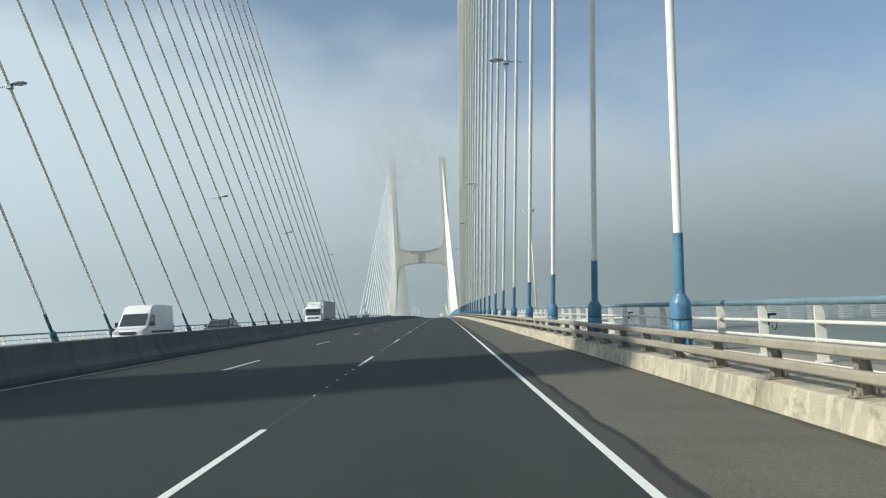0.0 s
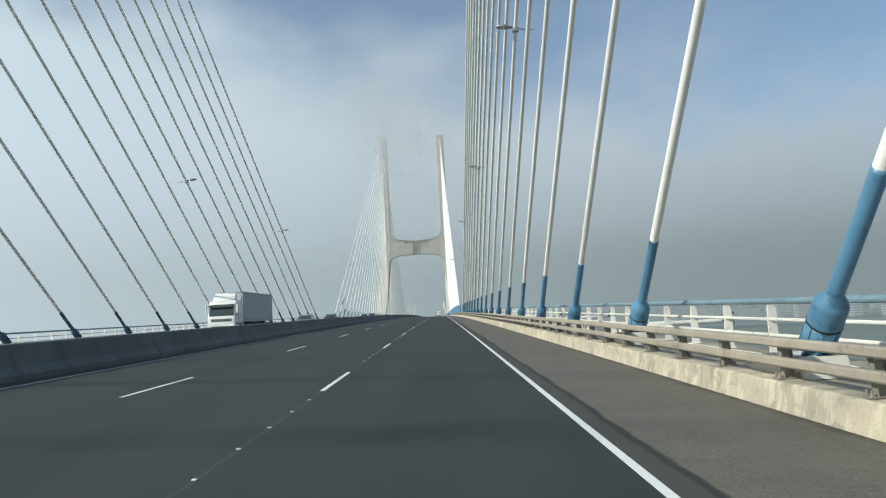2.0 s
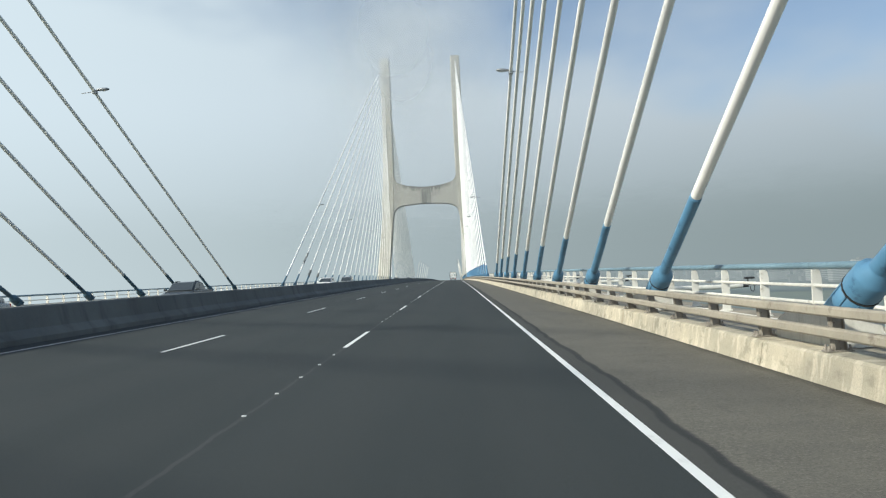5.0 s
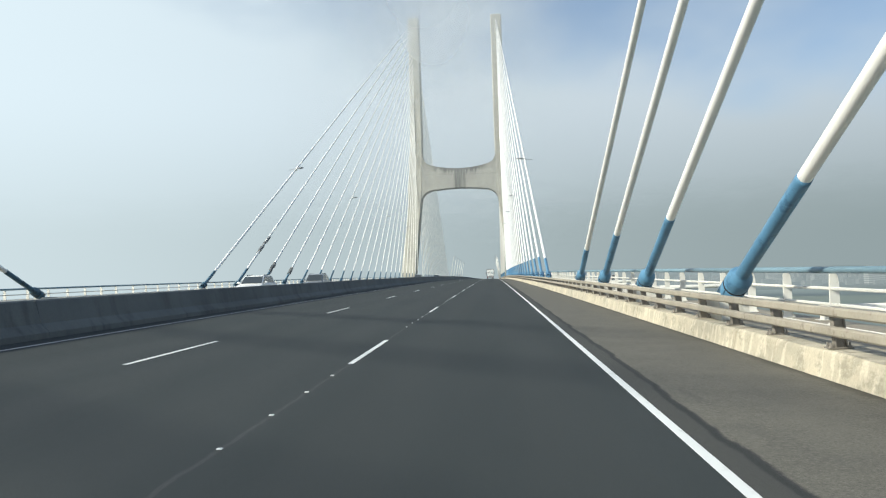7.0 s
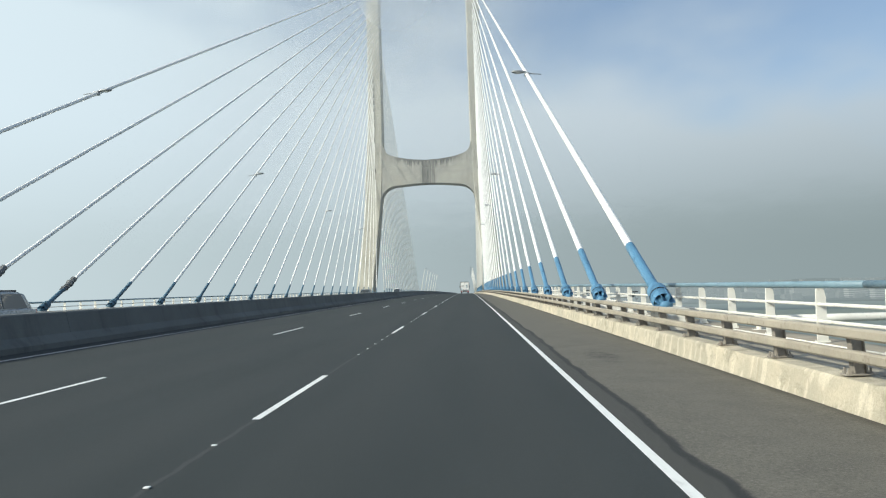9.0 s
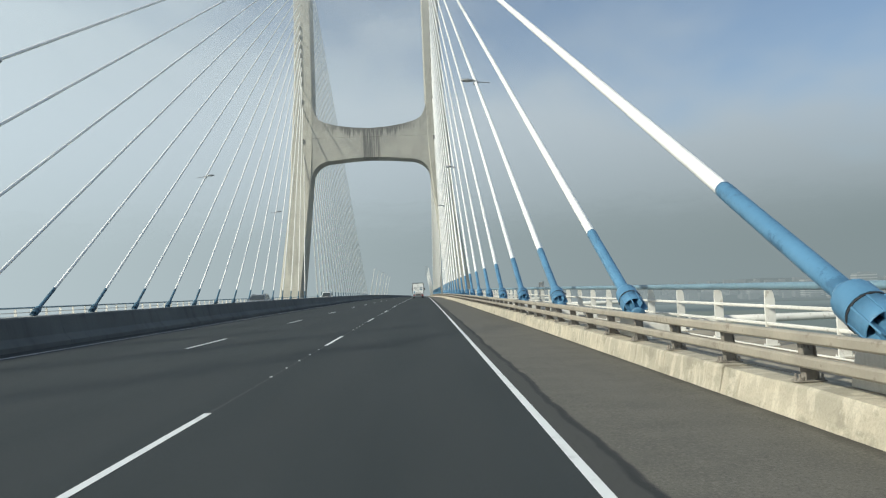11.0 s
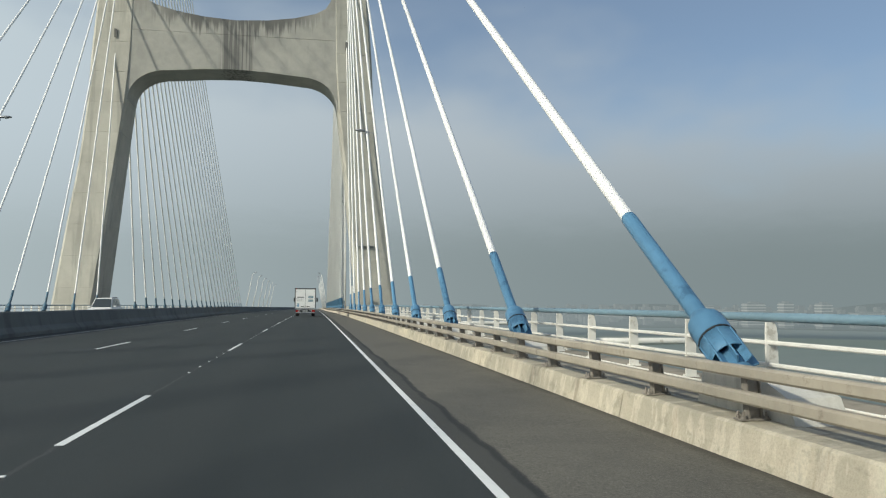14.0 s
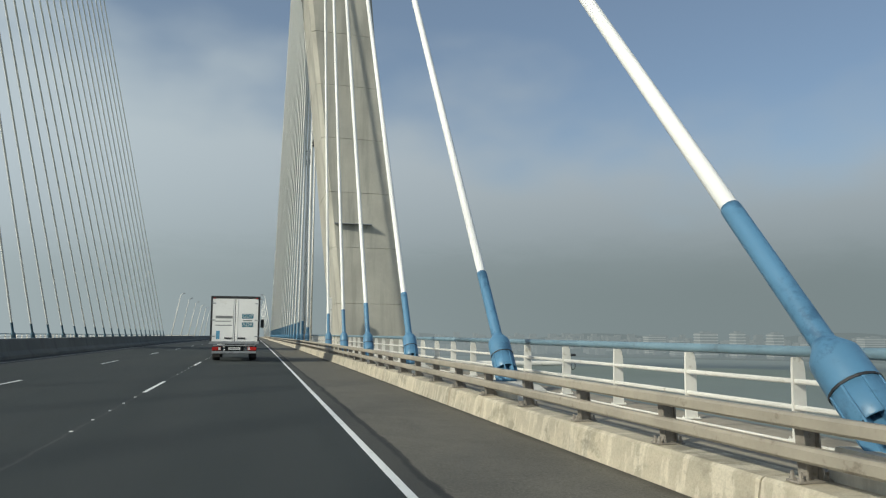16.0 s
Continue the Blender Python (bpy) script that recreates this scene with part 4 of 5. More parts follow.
def car(x, y, paint, label, tall=0.0, estate=True):
    """A passenger car facing the near end of the bridge."""
    z = zroad(x, y)
    t = thing("car", label, "car", "cars on the other carriageway", (x, y, z))
    h = 1.47 + tall
    lower = [(-2.15, 0.28), (-2.22, 0.55), (-2.10, 0.74), (-1.05, 0.93), (1.55, 0.98), (2.12, 0.92), (2.20, 0.60), (2.12, 0.28)]
    part("body", extrude_x(bmesh.new(), lower, -0.88, 0.88, 0.07), paint, t, "", True)
    back = 2.0 if estate else 1.35
    cabin = [(-1.12, 0.90), (-0.32, h - 0.06), (0.10, h), (back - 0.75, h - 0.02), (back - 0.35, h - 0.12), (back, 0.95)]
    part("cabin", extrude_x(bmesh.new(), cabin, -0.80, 0.80, 0.05, 0.22), paint, t, "", True)
    hw = lambda zz: 0.80 * (1 - 0.22 * max(0.0, zz - 0.9))
    bm = bmesh.new()
    z0, z1 = 0.97, h - 0.10
    pane(bm, [(-hw(z0) + 0.06, -1.06, z0), (hw(z0) - 0.06, -1.06, z0), (hw(z1) - 0.08, -0.38, z1), (-hw(z1) + 0.08, -0.38, z1)], 0.022)
    part("windscreen", bm, "glass", t)
    bm = bmesh.new()
    pane(bm, [(hw(z0) - 0.06, back + 0.0, 1.02), (-hw(z0) + 0.06, back + 0.0, 1.02), (-hw(z1) + 0.1, back - 0.32, z1 - 0.05), (hw(z1) - 0.1, back - 0.32, z1 - 0.05)], 0.03)
    part("rear_window", bm, "glass", t)
    for s in (1, -1):
        for ya, yb, yc2, yd in ((-0.86, 0.18, 0.18, -0.28), (0.26, back - 0.32, back - 0.62, 0.26)):
            bm = bmesh.new()
            q = [(s * hw(z0), ya, z0 + 0.01), (s * hw(z0), yb, z0 + 0.01), (s * hw(z1), yc2, z1), (s * hw(z1), yd, z1)]
            pane(bm, q if s > 0 else q[::-1], 0.016)
            part("side_window", bm, "glass", t)
        for yw in (-1.38, 1.32):
            wheel(t, s * 0.80, yw, 0.32, 0.21, s)
        part("headlight", boxed(s * 0.72 - 0.16, s * 0.72 + 0.16, -2.21, -1.98, 0.58, 0.72, bevel=0.04), "lens", t)
        part("tail_light", boxed(s * 0.76 - 0.10, s * 0.76 + 0.10, 2.08, 2.20, 0.66, 0.92, bevel=0.03), "red", t)
        part("door_mirror", boxed(s * 0.97 - 0.10, s * 0.97 + 0.10, -0.86, -0.72, 0.96, 1.09, bevel=0.03), paint, t)
        part("roof_bar", boxed(s * 0.60 - 0.02, s * 0.60 + 0.02, -0.1, back - 0.7, h - 0.03, h + 0.04, bevel=0.01), "dark", t)
    part("grille", boxed(-0.45, 0.45, -2.245, -2.15, 0.45, 0.62, bevel=0.02), "dark", t)
    part("number_plate", boxed(-0.26, 0.26, -2.252, -2.235, 0.34, 0.44), "lens", t)


def van(x, y):
    z = zroad(x, y)
    t = thing("van", "white high-roofed panel van with a dark windscreen", "van", at=(x, y, z))
    side = [(-2.75, 0.32), (-2.82, 0.60), (-2.74, 1.05), (-2.05, 1.28), (-1.35, 2.15), (-1.0, 2.58), (-0.4, 2.72), (2.75, 2.70), (2.82, 2.50), (2.85, 0.40), (2.75, 0.32)]
    part("body", extrude_x(bmesh.new(), side, -0.99, 0.99, 0.09, 0.05, 1.1), "body_white", t, "", True)
    bm = bmesh.new()
    pane(bm, [(-0.84, -2.02, 1.33), (0.84, -2.02, 1.33), (0.80, -1.42, 2.10), (-0.80, -1.42, 2.10)], 0.03)
    part("windscreen", bm, "glass", t)
    for s in (1, -1):
        bm = bmesh.new()
        q = [(s * 0.975, -1.78, 1.32), (s * 0.975, -0.72, 1.32), (s * 0.945, -0.72, 2.02), (s * 0.945, -1.30, 2.02)]
        pane(bm, q if s > 0 else q[::-1], 0.022)
        part("side_window", bm, "glass", t)
        part("door_mirror", boxed(s * 1.13 - 0.10, s * 1.13 + 0.10, -1.82, -1.66, 1.30, 1.62, bevel=0.03), "dark", t)
        part("headlight", boxed(s * 0.74 - 0.19, s * 0.74 + 0.19, -2.80, -2.58, 0.82, 1.06, bevel=0.05), "lens", t)
        part("tail_light", boxed(s * 0.90 - 0.06, s * 0.90 + 0.06, 2.80, 2.88, 0.8, 1.4, bevel=0.02), "red", t)
        part("side_moulding", boxed(s * 0.995 - 0.012, s * 0.995 + 0.012, -1.4, 2.5, 0.86, 0.98, bevel=0.005), "dark", t)
        for yw in (-1.85, 1.75):
            wheel(t, s * 0.88, yw, 0.35, 0.22, s)
    part("grille", boxed(-0.5, 0.5, -2.855, -2.7, 0.80, 0.98, bevel=0.02), "dark", t)
    part("bumper", boxed(-0.97, 0.97, -2.92, -2.7, 0.34, 0.62, bevel=0.05), "dark", t)
    part("number_plate", boxed(-0.26, 0.26, -2.932, -2.915, 0.42, 0.53), "lens", t)


def lorry(x, y):
    z = zroad(x, y)
    t = thing("lorry", "white articulated lorry with a pale tarpaulin trailer", "lorry", at=(x, y, z))
    # cab: upright lower front, raked screen, tall roof
    side = [(-1.98, 0.62), (-2.06, 1.00), (-2.04, 1.62), (-1.96, 1.72), (-1.70, 2.62), (-1.52, 2.98), (-1.10, 3.14), (0.30, 3.16), (0.36, 1.05), (-0.30, 0.95), (-0.42, 0.62)]
    cab = part("cab", extrude_x(bmesh.new(), side, -1.23, 1.23, 0.07), "body_white", t, "", True)
    bm = bmesh.new()
    pane(bm, [(-1.12, -1.985, 1.74), (1.12, -1.985, 1.74), (1.06, -1.765, 2.52), (-1.06, -1.765, 2.52)], 0.03)
    part("windscreen", bm, "glass", t)
    for dx in (-0.55, 0.25):
        bm = bmesh.new()
        rod(bm, (dx, -2.02, 1.76), (dx + 0.52, -1.965, 1.98), 0.012, seg=6)
        part("wiper", bm, "dark", t)
    bm = bmesh.new()
    extrude_x(bm, [(-2.02, 2.50), (-1.96, 2.66), (-1.60, 2.78), (-1.62, 2.66)], -1.14, 1.14, 0.012)
    part("sun_visor", bm, "dark", t, "smoked sun visor over the screen")
    # air deflector on the roof, rising to the trailer's height, with two side cheeks
    bm = bmesh.new()
    extrude_x(bm, [(-1.18, 3.12), (-1.02, 3.34), (-0.55, 3.74), (-0.20, 3.86), (-0.12, 3.84), (-0.16, 3.12)], -0.98, 0.98, 0.04)
    part("air_deflector", bm, "body_white", t, "white roof air deflector", True)
    for s in (1, -1):
        part("side_fairing", boxed(s * 1.20 - 0.03, s * 1.20 + 0.03, 0.30, 0.78, 1.05, 3.60, bevel=0.02), "body_white", t)
    part("upper_grille", boxed(-0.92, 0.92, -2.075, -2.02, 1.20, 1.46, bevel=0.015), "dark", t)
    for i in range(3):
        part("grille_bar", boxed(-0.90, 0.90, -2.095, -2.06, 1.235 + 0.08 * i, 1.262 + 0.08 * i, bevel=0.006), "steel", t)
    bm = bmesh.new()
    rod(bm, (-0.42, -2.10, 1.22), (0.40, -2.10, 1.45), 0.022, seg=6)
    part("diagonal_trim", bm, "steel", t)
    part("front_panel", boxed(-1.10, 1.10, -2.10, -2.02, 0.98, 1.18, bevel=0.02), "body_white", t)
    part("bumper", boxed(-1.24, 1.24, -2.20, -1.72, 0.36, 0.94, bevel=0.07), "body_white", t)
    part("bumper_slot", boxed(-0.80, 0.80, -2.215, -2.16, 0.60, 0.80, bevel=0.02), "dark", t)
    part("number_plate", boxed(-0.26, 0.26, -2.225, -2.20, 0.44, 0.55), "lens", t)
    for s in (1, -1):
        bm = bmesh.new()
        q = [(s * 1.235, -1.72, 1.80), (s * 1.235, -0.78, 1.70), (s * 1.235, -0.78, 2.46), (s * 1.235, -1.50, 2.46)]
        pane(bm, q if s > 0 else q[::-1], 0.02)
        part("side_window", bm, "glass", t)
        part("door_seam", boxed(s * 1.236 - 0.006, s * 1.236 + 0.006, -0.70, -0.68, 1.05, 2.55), "dark", t)
        part("door_handle", boxed(s * 1.245 - 0.012, s * 1.245 + 0.012, -0.92, -0.76, 1.50, 1.54), "dark", t)
        for zz, h in ((1.92, 0.62), (2.52, 0.22)):
            part("mirror", boxed(s * 1.42 - 0.08, s * 1.42 + 0.08, -1.98, -1.88, zz, zz + h, bevel=0.03), "body_white", t)
        bm = bmesh.new()
        rod(bm, (s * 1.22, -1.86, 2.62), (s * 1.42, -1.93, 2.62), 0.02, seg=6)
        part("mirror_arm", bm, "dark", t)
        part("headlight", boxed(s * 0.99 - 0.19, s * 0.99 + 0.19, -2.225, -2.08, 0.62, 0.82, bevel=0.04), "lens", t)
        part("wheel_arch", boxed(s * 1.19 - 0.05, s * 1.19 + 0.05, -1.70, -0.46, 0.94, 1.06, bevel=0.02), "dark", t)
        for i in range(2):
            part("step", boxed(s * 1.16 - 0.06, s * 1.16 + 0.06, -0.44, 0.20, 0.48 + 0.30 * i, 0.53 + 0.30 * i), "dark", t)
        part("fuel_tank", boxed(s * 0.92 - 0.24, s * 0.92 + 0.24, 0.60, 1.55, 0.48, 1.02, bevel=0.10), "steel", t)
        part("side_guard", boxed(s * 1.22 - 0.02, s * 1.22 + 0.02, 3.3, 8.4, 0.52, 0.66, bevel=0.01), "dark", t)
        part("side_guard", boxed(s * 1.22 - 0.02, s * 1.22 + 0.02, 3.3, 8.4, 0.80, 0.94, bevel=0.01), "dark", t)
        for yw, r in ((-1.08, 0.50), (2.2, 0.50), (9.4, 0.48), (10.7, 0.48), (12.0, 0.48)):
            wheel(t, s * 1.06, yw, r, 0.30, s)
    part("trailer_box", boxed(-1.265, 1.265, 0.85, 13.4, 1.15, 3.92, bevel=0.03), "tarp", t, "pale grey tarpaulin sides")
    part("chassis", boxed(-0.55, 0.55, 0.3, 13.0, 0.72, 1.12), "dark", t)
    part("roof_rail", boxed(-1.285, 1.285, 0.83, 13.42, 3.86, 3.97, bevel=0.02), "steel", t)
    part("side_rail", boxed(-1.285, 1.285, 0.83, 13.42, 1.10, 1.24, bevel=0.02), "steel", t)
    for i in range(22):
        for s in (1, -1):
            part("strap", boxed(s * 1.272 - 0.008, s * 1.272 + 0.008, 1.35 + 0.55 * i, 1.385 + 0.55 * i, 1.2, 1.42), "dark", t)


def words(text, size, mat, parent, at):
    cu = bpy.data.curves.new("lettering", "FONT")
    cu.body, cu.size, cu.extrude, cu.align_x, cu.align_y = text, size, 0.002, "CENTER", "CENTER"
    cu.materials.append(M[mat])
    ob = new("lettering", cu)
    ob.parent = parent
    ob.matrix_local = Matrix.Translation(at) @ pose(0, 0, 0, 90, 0, 0)
    return ob


def box_truck(x, y):
    """Light box truck seen from behind; y is its rear end."""
    z = zroad(x, y)
    t = thing("box_truck", "white box truck with closed rear doors and teal lettering panels", "truck", at=(x, y, z))
    w = 1.08
    part("door_seal", boxed(-w + 0.02, w - 0.02, 0.012, 0.028, 0.9, 2.92), "dark", t, "dark door seal")
    part("box_body", boxed(-w, w, 0.03, 4.6, 0.86, 2.98, bevel=0.02), "body_white", t, "white insulated box")
    for s in (1, -1):
        d = part("rear_door", boxed(min(s * 0.014, s * (w - 0.05)), max(s * 0.014, s * (w - 0.05)), 0.0, 0.035, 0.92, 2.90, bevel=0.006), "body_white", t, "white rear door")
        for zz in (1.15, 1.9, 2.68):
            part("hinge", boxed(s * (w - 0.10) - 0.09, s * (w - 0.10) + 0.09, -0.018, 0.0, zz - 0.025, zz + 0.025, bevel=0.004), "steel", d)
        bm = bmesh.new()
        rod(bm, (s * 0.10, -0.010, 0.95), (s * 0.10, -0.010, 2.88), 0.009, seg=8)
        part("locking_bar", bm, "body_white", d)
        part("handle", boxed(s * 0.30 - 0.17, s * 0.30 + 0.17, -0.03, -0.005, 1.03, 1.10, bevel=0.008), "dark", d)
        part("side_frame", boxed(s * w - 0.035, s * w + 0.035, -0.015, 0.06, 0.84, 3.0, bevel=0.008), "dark", t)
        part("marker_lamp", boxed(s * (w - 0.12) - 0.05, s * (w - 0.12) + 0.05, -0.03, 0.0, 2.90, 2.94), "red", t)
        lamp = part("rear_lamp", boxed(s * 0.80 - 0.20, s * 0.80 + 0.20, -0.02, 0.06, 0.50, 0.66, bevel=0.015), "red", t, "red rear lamp cluster")
        part("indicator", boxed(s * 0.66 - 0.05, s * 0.66 + 0.05, -0.026, -0.018, 0.52, 0.64), "lens", lamp)
        part("mudflap", boxed(s * 0.82 - 0.17, s * 0.82 + 0.17, 0.50, 0.515, 0.18, 0.62), "rubber", t)
        part("door_mirror", boxed(s * 1.28 - 0.09, s * 1.28 + 0.09, 5.5, 5.6, 1.55, 2.0, bevel=0.03), "dark", t)
        for yw in (1.15, 5.0):
            wheel(t, s * 0.84, yw, 0.36, 0.26 if yw > 2 else 0.34, s)
    part("top_frame", boxed(-w - 0.03, w + 0.03, -0.02, 0.06, 2.92, 3.02, bevel=0.01), "dark", t)
    part("bottom_frame", boxed(-w - 0.03, w + 0.03, -0.02, 0.06, 0.80, 0.92, bevel=0.01), "steel", t)
    part("bumper_bar", boxed(-1.0, 1.0, -0.05, 0.05, 0.36, 0.47, bevel=0.015), "steel", t)
    part("step_plate", boxed(-0.95, 0.95, -0.03, 0.25, 0.70, 0.76, bevel=0.01), "steel", t)
    part("chassis", boxed(-0.42, 0.42, 0.2, 6.0, 0.42, 0.80), "dark", t)
    plate = part("number_plate", boxed(-0.27, 0.27, -0.03, -0.01, 0.53, 0.64), "lens", t)
    part("plate_bar", boxed(-0.21, 0.21, -0.034, -0.03, 0.565, 0.605), "ink", plate)
    cab = [(4.75, 0.5), (4.75, 2.25), (5.5, 2.3), (6.2, 1.45), (6.45, 1.2), (6.5, 0.5)]
    part("cab", extrude_x(bmesh.new(), cab, -0.98, 0.98, 0.06), "body_white", t, "", True)
    # print on the doors
    p1 = part("teal_panel", boxed(0.30, 0.82, -0.006, 0.0, 1.98, 2.20), "teal", t, "teal panel with white capital letters")
    words("GDP", 0.24, "lens", p1, (0.56, -0.008, 2.09))
    p2 = part("teal_panel", boxed(0.30, 0.82, -0.006, 0.0, 1.58, 1.80), "teal", t, "teal panel with white capital letters")
    words("ADR", 0.24, "lens", p2, (0.56, -0.008, 1.69))
    part("print_bar", boxed(0.36, 0.76, -0.005, 0.0, 1.86, 1.91), "ink", t)
    part("print_bar", boxed(-0.88, -0.12, -0.005, 0.0, 1.98, 2.10), "ink", t)
    part("print_bar", boxed(-0.88, -0.20, -0.005, 0.0, 1.83, 1.87), "ink", t)
    part("print_bar", boxed(-0.88, -0.14, -0.005, 0.0, 1.64, 1.68), "ink", t)
    part("print_block", boxed(-0.84, -0.68, -0.005, 0.0, 1.02, 1.40), "pale_ink", t, "upright light blue printed block")


box_truck(-0.82, 188.5)
van(-20.0, -163.0)
lorry(-20.0, -94.5)
car(-16.6, -157.0, "body_grey", "dark grey estate car with roof bars")
car(-16.6, -72.5, "body_silver", "silver estate car with dark windows")
car(-16.6, -50.5, "body_grey", "dark grey hatchback car", 0.02, False)
car(-16.6, 0.3, "body_white", "white hatchback car with dark glass", 0.04)
car(-16.6, 18.6, "body_silver", "silver-grey estate car with roof bars", 0.12)
car(-16.6, 116.5, "body_silver", "silver estate car with dark windows", 0.02)
car(-16.6, 171.0, "body_white", "white people carrier with dark glass", 0.25)


# ---- far shore and haze over the river ----
def apartment_block(x, y, w, d, h, n):
    t = thing("apartment_block", "far grey apartment block with pale balcony bands", "apartment block", "far apartment blocks", (x, y, -46.0))
    part("wall", boxed(-w / 2, w / 2, -d / 2, d / 2, 0.0, h), "facade", t)
    part("roof", boxed(-w / 4, w / 4, -d / 4, d / 4, h, h + 2.5), "facade", t)
    for i in range(n):
        z0 = 3.0 + (h - 3.5) * i / n
        part("balcony_band", boxed(-w / 2 - 0.9, w / 2 + 0.9, -d / 2 - 0.9, d / 2 + 0.9, z0 + 1.0, z0 + 1.0 + (h - 3.5) / n * 0.40), "balcony", t, "pale balcony fronts")


rng = random.Random(5)
for ang, dist, w, h in ((29.3, 1500, 38, 40), (31.0, 1420, 30, 34), (32.8, 1400, 37, 47), (34.9, 1390, 18, 48), (36.2, 1450, 22, 28), (37.3, 1380, 20, 47), (39.9, 1500, 60, 30), (43.2, 1540, 58, 40), (45.4, 1560, 44, 44), (26.0, 1600, 70, 26), (22.5, 1700, 60, 30), (48.5, 1500, 50, 34)):
    a = radians(ang)
    apartment_block(dist * math.sin(a), 150 + dist * math.cos(a), w * 0.9, 18, h - 5.0, 8)


def far_shore():
    bm = bmesh.new()
    rows = []
    for i in range(61):
        a = radians(4 + 76 * i / 60)
        row = []
        for r, z in ((1320, -47.6), (1340, -46.0), (1800, -44.0), (2300, -30 + 26 * noise.noise(Vector((i * 0.21, 1.7, 0)))), (2700, -20 + 60 * noise.noise(Vector((i * 0.13, 4.2, 0)))), (3000, -48)):
            row.append(bm.verts.new((r * math.sin(a), 150 + r * math.cos(a), z)))
        rows.append(row)
    for p, q in zip(rows, rows[1:]):
        for j in range(5):
            bm.faces.new((p[j], q[j], q[j + 1], p[j + 1]))
    bmesh.ops.recalc_face_normals(bm, faces=bm.faces[:])
    tagged(link("far_shore", bm, "land"), "low hazy far river bank", "shore", kind="structure")


far_shore()


def far_town():
    """Low pale houses on the far bank, too many to count."""
    bm = bmesh.new()
    r2 = random.Random(11)
    for _ in range(420):
        a, d = radians(r2.uniform(8, 62)), r2.uniform(1420, 2400)
        x, y = d * math.sin(a), 150 + d * math.cos(a)
        w, q, h = r2.uniform(8, 26), r2.uniform(8, 16), r2.uniform(5, 15)
        box(bm, x - w / 2, x + w / 2, y - q / 2, y + q / 2, -47.5, -45 + h + max(0.0, d - 1700) * 0.03)
    tagged(link("far_houses", bm, "facade"), "low pale houses on the hazy far bank", "houses", kind="stuff")


far_town()


def haze_material(name, strength, z_full, z_clear, foot=1.0):
    """Glowing stand-in for distant haze, as thick as the air between; clear at its upper edge."""
    m = bpy.data.materials.new(name)
    m.use_nodes = True
    nt = m.node_tree
    nt.nodes.clear()
    geo = nd(nt, "ShaderNodeNewGeometry")
    nrm = nd(nt, "ShaderNodeVectorMath")
    nrm.operation = "NORMALIZE"
    nt.links.new(geo.outputs["Position"], nrm.inputs[0])
    sep = nd(nt, "ShaderNodeSeparateXYZ")
    nt.links.new(nrm.outputs[0], sep.inputs[0])
    pos = nd(nt, "ShaderNodeSeparateXYZ")
    nt.links.new(geo.outputs["Position"], pos.inputs[0])
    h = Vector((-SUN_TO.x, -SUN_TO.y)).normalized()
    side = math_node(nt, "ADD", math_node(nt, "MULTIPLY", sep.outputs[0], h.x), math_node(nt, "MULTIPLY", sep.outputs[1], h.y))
    # the haze's brightness goes into emission, lighter on the sun's side
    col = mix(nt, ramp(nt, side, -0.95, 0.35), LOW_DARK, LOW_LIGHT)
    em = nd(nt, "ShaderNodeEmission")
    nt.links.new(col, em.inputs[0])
    tr = nd(nt, "ShaderNodeBsdfTransparent")
    ms = nd(nt, "ShaderNodeMixShader")
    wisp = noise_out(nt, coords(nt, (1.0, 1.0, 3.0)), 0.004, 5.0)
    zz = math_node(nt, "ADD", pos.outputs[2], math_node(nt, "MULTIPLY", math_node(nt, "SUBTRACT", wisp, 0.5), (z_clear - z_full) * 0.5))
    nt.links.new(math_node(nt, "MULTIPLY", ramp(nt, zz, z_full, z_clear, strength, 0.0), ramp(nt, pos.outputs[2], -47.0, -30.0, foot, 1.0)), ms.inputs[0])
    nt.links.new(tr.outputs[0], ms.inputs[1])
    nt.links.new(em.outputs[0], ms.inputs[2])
    out = nd(nt, "ShaderNodeOutputMaterial")
    nt.links.new(ms.outputs[0], out.inputs[0])
    return m


def haze_ring(radius, z0, z1, name):
    bm = bmesh.new()
    rings = [[bm.verts.new((radius * math.cos(2 * math.pi * i / 72), radius * math.sin(2 * math.pi * i / 72), z)) for i in range(72)] for z in (z0, z1)]
    for i in range(72):
        bm.faces.new((rings[0][i], rings[0][(i + 1) % 72], rings[1][(i + 1) % 72], rings[1][i]))
    tagged(link("backdrop", bm, name), "glowing ring with haze painted on it, standing over the far water", "haze", kind="structure")


M["haze_near"] = haze_material("painted_haze_over_river", 0.79, -26.0, 110.0, 0.30)
M["haze_far"] = haze_material("painted_haze_at_horizon", 1.0, 60.0, 420.0)
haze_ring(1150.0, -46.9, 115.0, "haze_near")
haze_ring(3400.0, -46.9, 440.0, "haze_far")


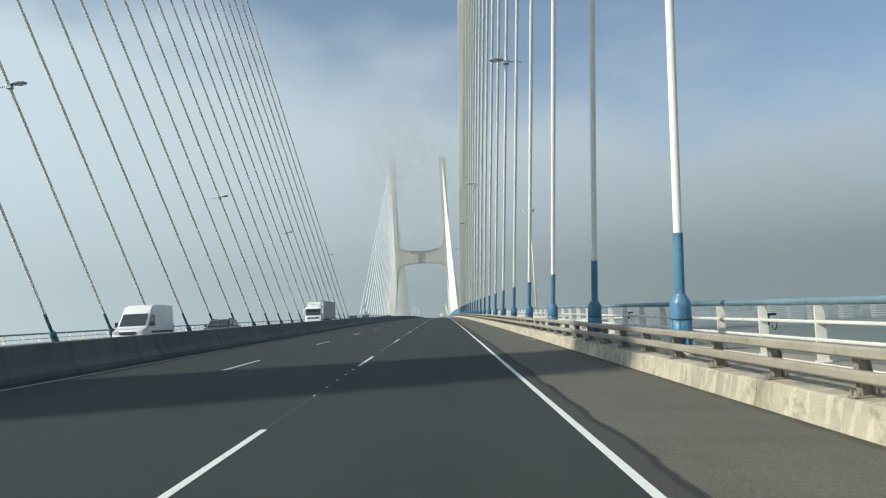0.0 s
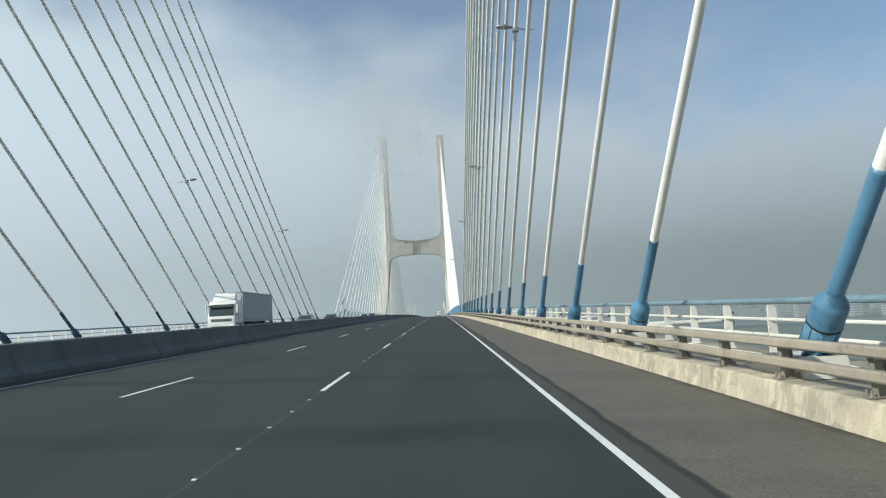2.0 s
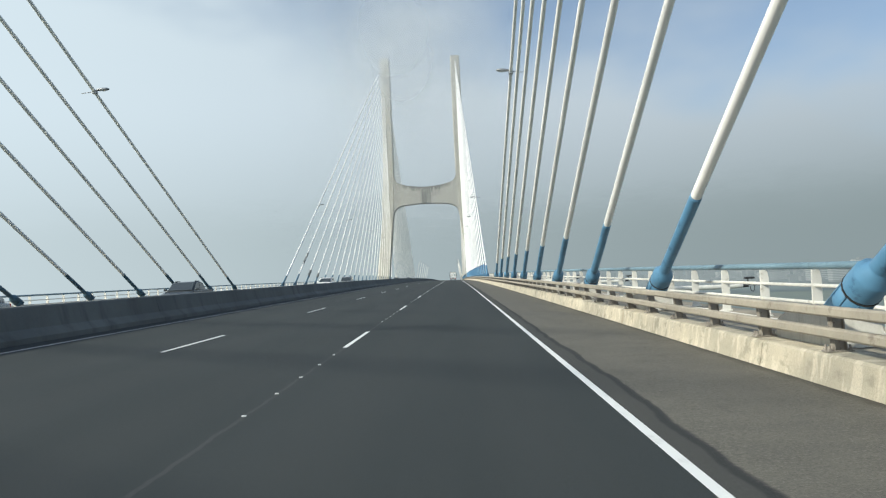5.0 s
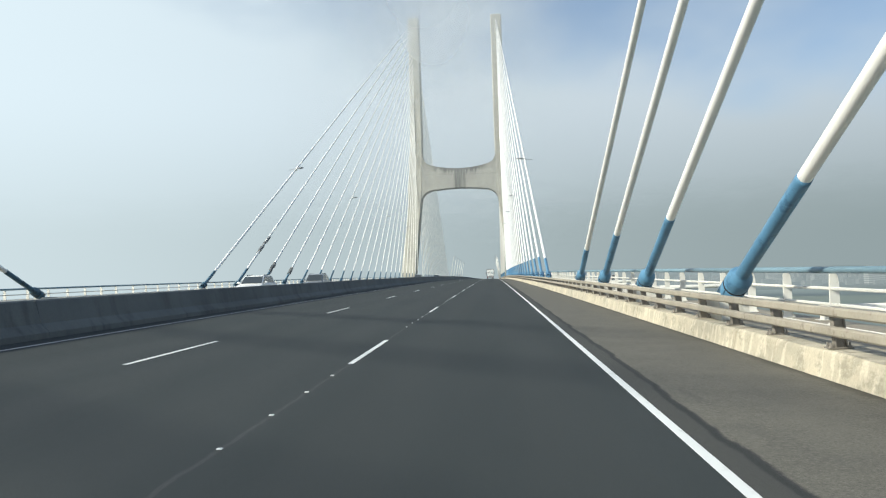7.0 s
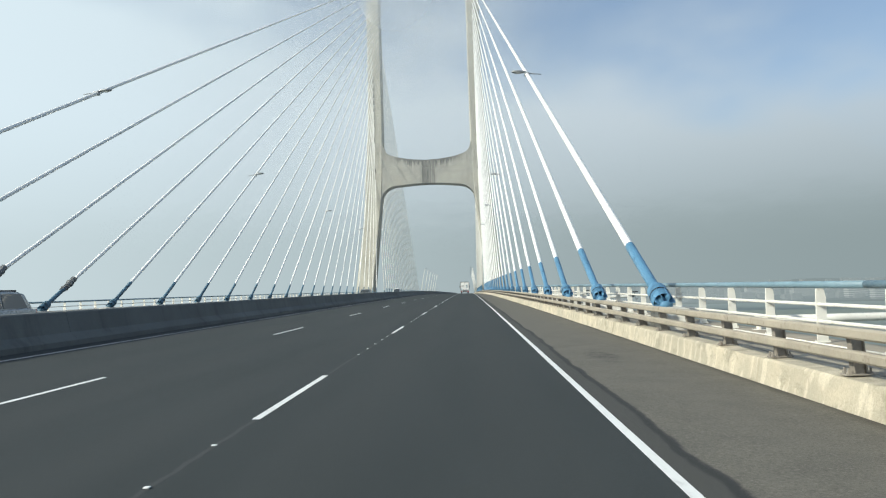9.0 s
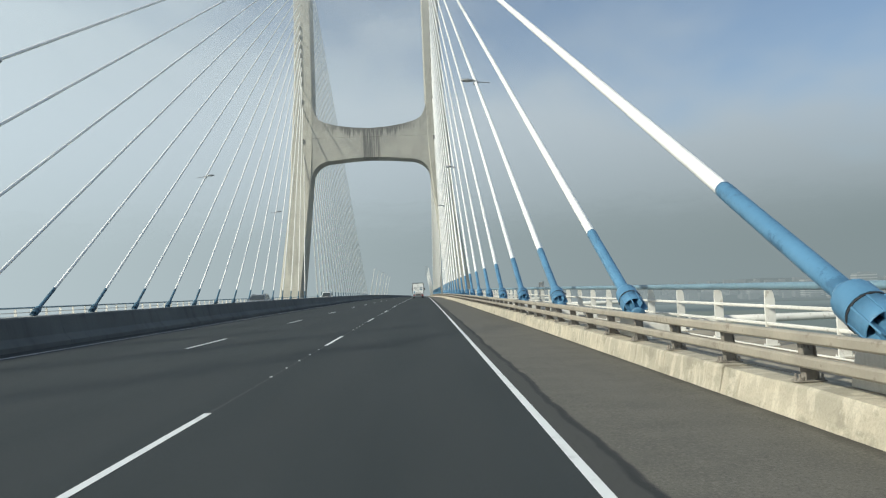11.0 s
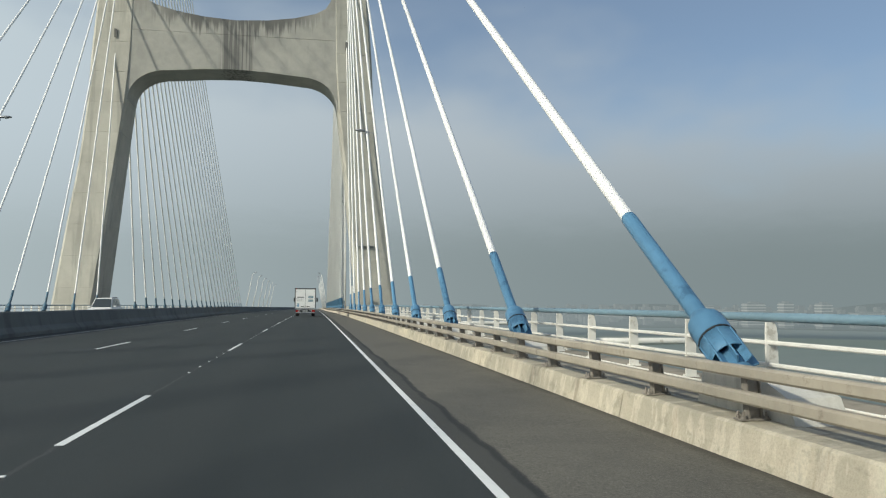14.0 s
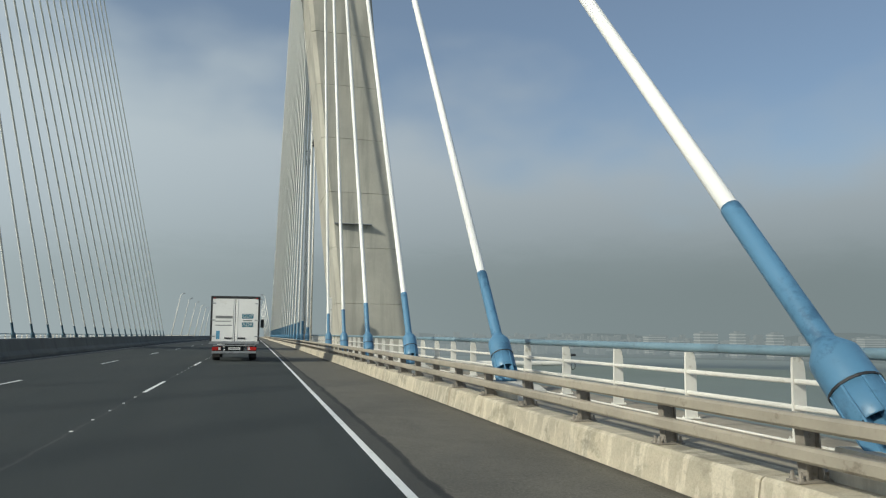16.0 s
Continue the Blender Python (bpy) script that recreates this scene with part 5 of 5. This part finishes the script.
def haze_sheet_build(nt, z0, z1, east, k):
    """Haze put on a flat sheet: nearly clear, the rest scatters the sky's light; only high round the legs."""
    geo = nd(nt, "ShaderNodeNewGeometry")
    pos = nd(nt, "ShaderNodeSeparateXYZ")
    nt.links.new(geo.outputs["Position"], pos.inputs[0])
    bx = math_node(nt, "DIVIDE", math_node(nt, "ADD", pos.outputs[0], 9.0), 36.0)
    side = ramp(nt, math_node(nt, "ABSOLUTE", bx), 1.0, 0.25)
    west = ramp(nt, pos.outputs[0], 6.0, -16.0, east, 1.0)
    high = math_node(nt, "MULTIPLY", ramp(nt, pos.outputs[2], z0, z1), ramp(nt, pos.outputs[2], 110.0, 84.0))
    alpha = math_node(nt, "MULTIPLY", math_node(nt, "MULTIPLY", side, west), math_node(nt, "MULTIPLY", high, k))
    df = nd(nt, "ShaderNodeBsdfDiffuse", Color=(0.95, 0.96, 0.97, 1.0))
    tl = nd(nt, "ShaderNodeBsdfTranslucent", Color=(0.95, 0.96, 0.97, 1.0))
    both = nd(nt, "ShaderNodeMixShader")
    both.inputs[0].default_value = 0.4
    nt.links.new(df.outputs[0], both.inputs[1])
    nt.links.new(tl.outputs[0], both.inputs[2])
    tr = nd(nt, "ShaderNodeBsdfTransparent")
    ms = nd(nt, "ShaderNodeMixShader")
    nt.links.new(alpha, ms.inputs[0])
    nt.links.new(tr.outputs[0], ms.inputs[1])
    nt.links.new(both.outputs[0], ms.inputs[2])
    out = nd(nt, "ShaderNodeOutputMaterial")
    nt.links.new(ms.outputs[0], out.inputs[0])


def haze_sheet_material(name, *shape):
    m = bpy.data.materials.new(name)
    m.use_nodes = True
    m.node_tree.nodes.clear()
    haze_sheet_build(m.node_tree, *shape)
    return m


# flat sheets that pale the far pylon in place of hazy air
M["drift"] = haze_sheet_material("high_haze_sheet", 34.0, 84.0, 0.45, 0.36)
M["veil"] = haze_sheet_material("low_haze_sheet", 5.0, 22.0, 1.0, 0.18)


def haze_sheet(y, z, mat):
    """One flat sheet across the river, standing in for hazy air before the pylon; lit aslant by the sun."""
    bm = bmesh.new()
    bm.faces.new([bm.verts.new((x, y + x * 0.24, h)) for x, h in ((-45.0, z), (27.0, z), (27.0, 110.0), (-45.0, 110.0))])
    tagged(link("haze_sheet", bm, mat), "flat translucent sheet standing in for thin haze across the bridge", "fog", kind="stuff")


for y in (150.0, 186.0):
    haze_sheet(y, 34.0, "drift")
haze_sheet(96.0, 5.0, "veil")
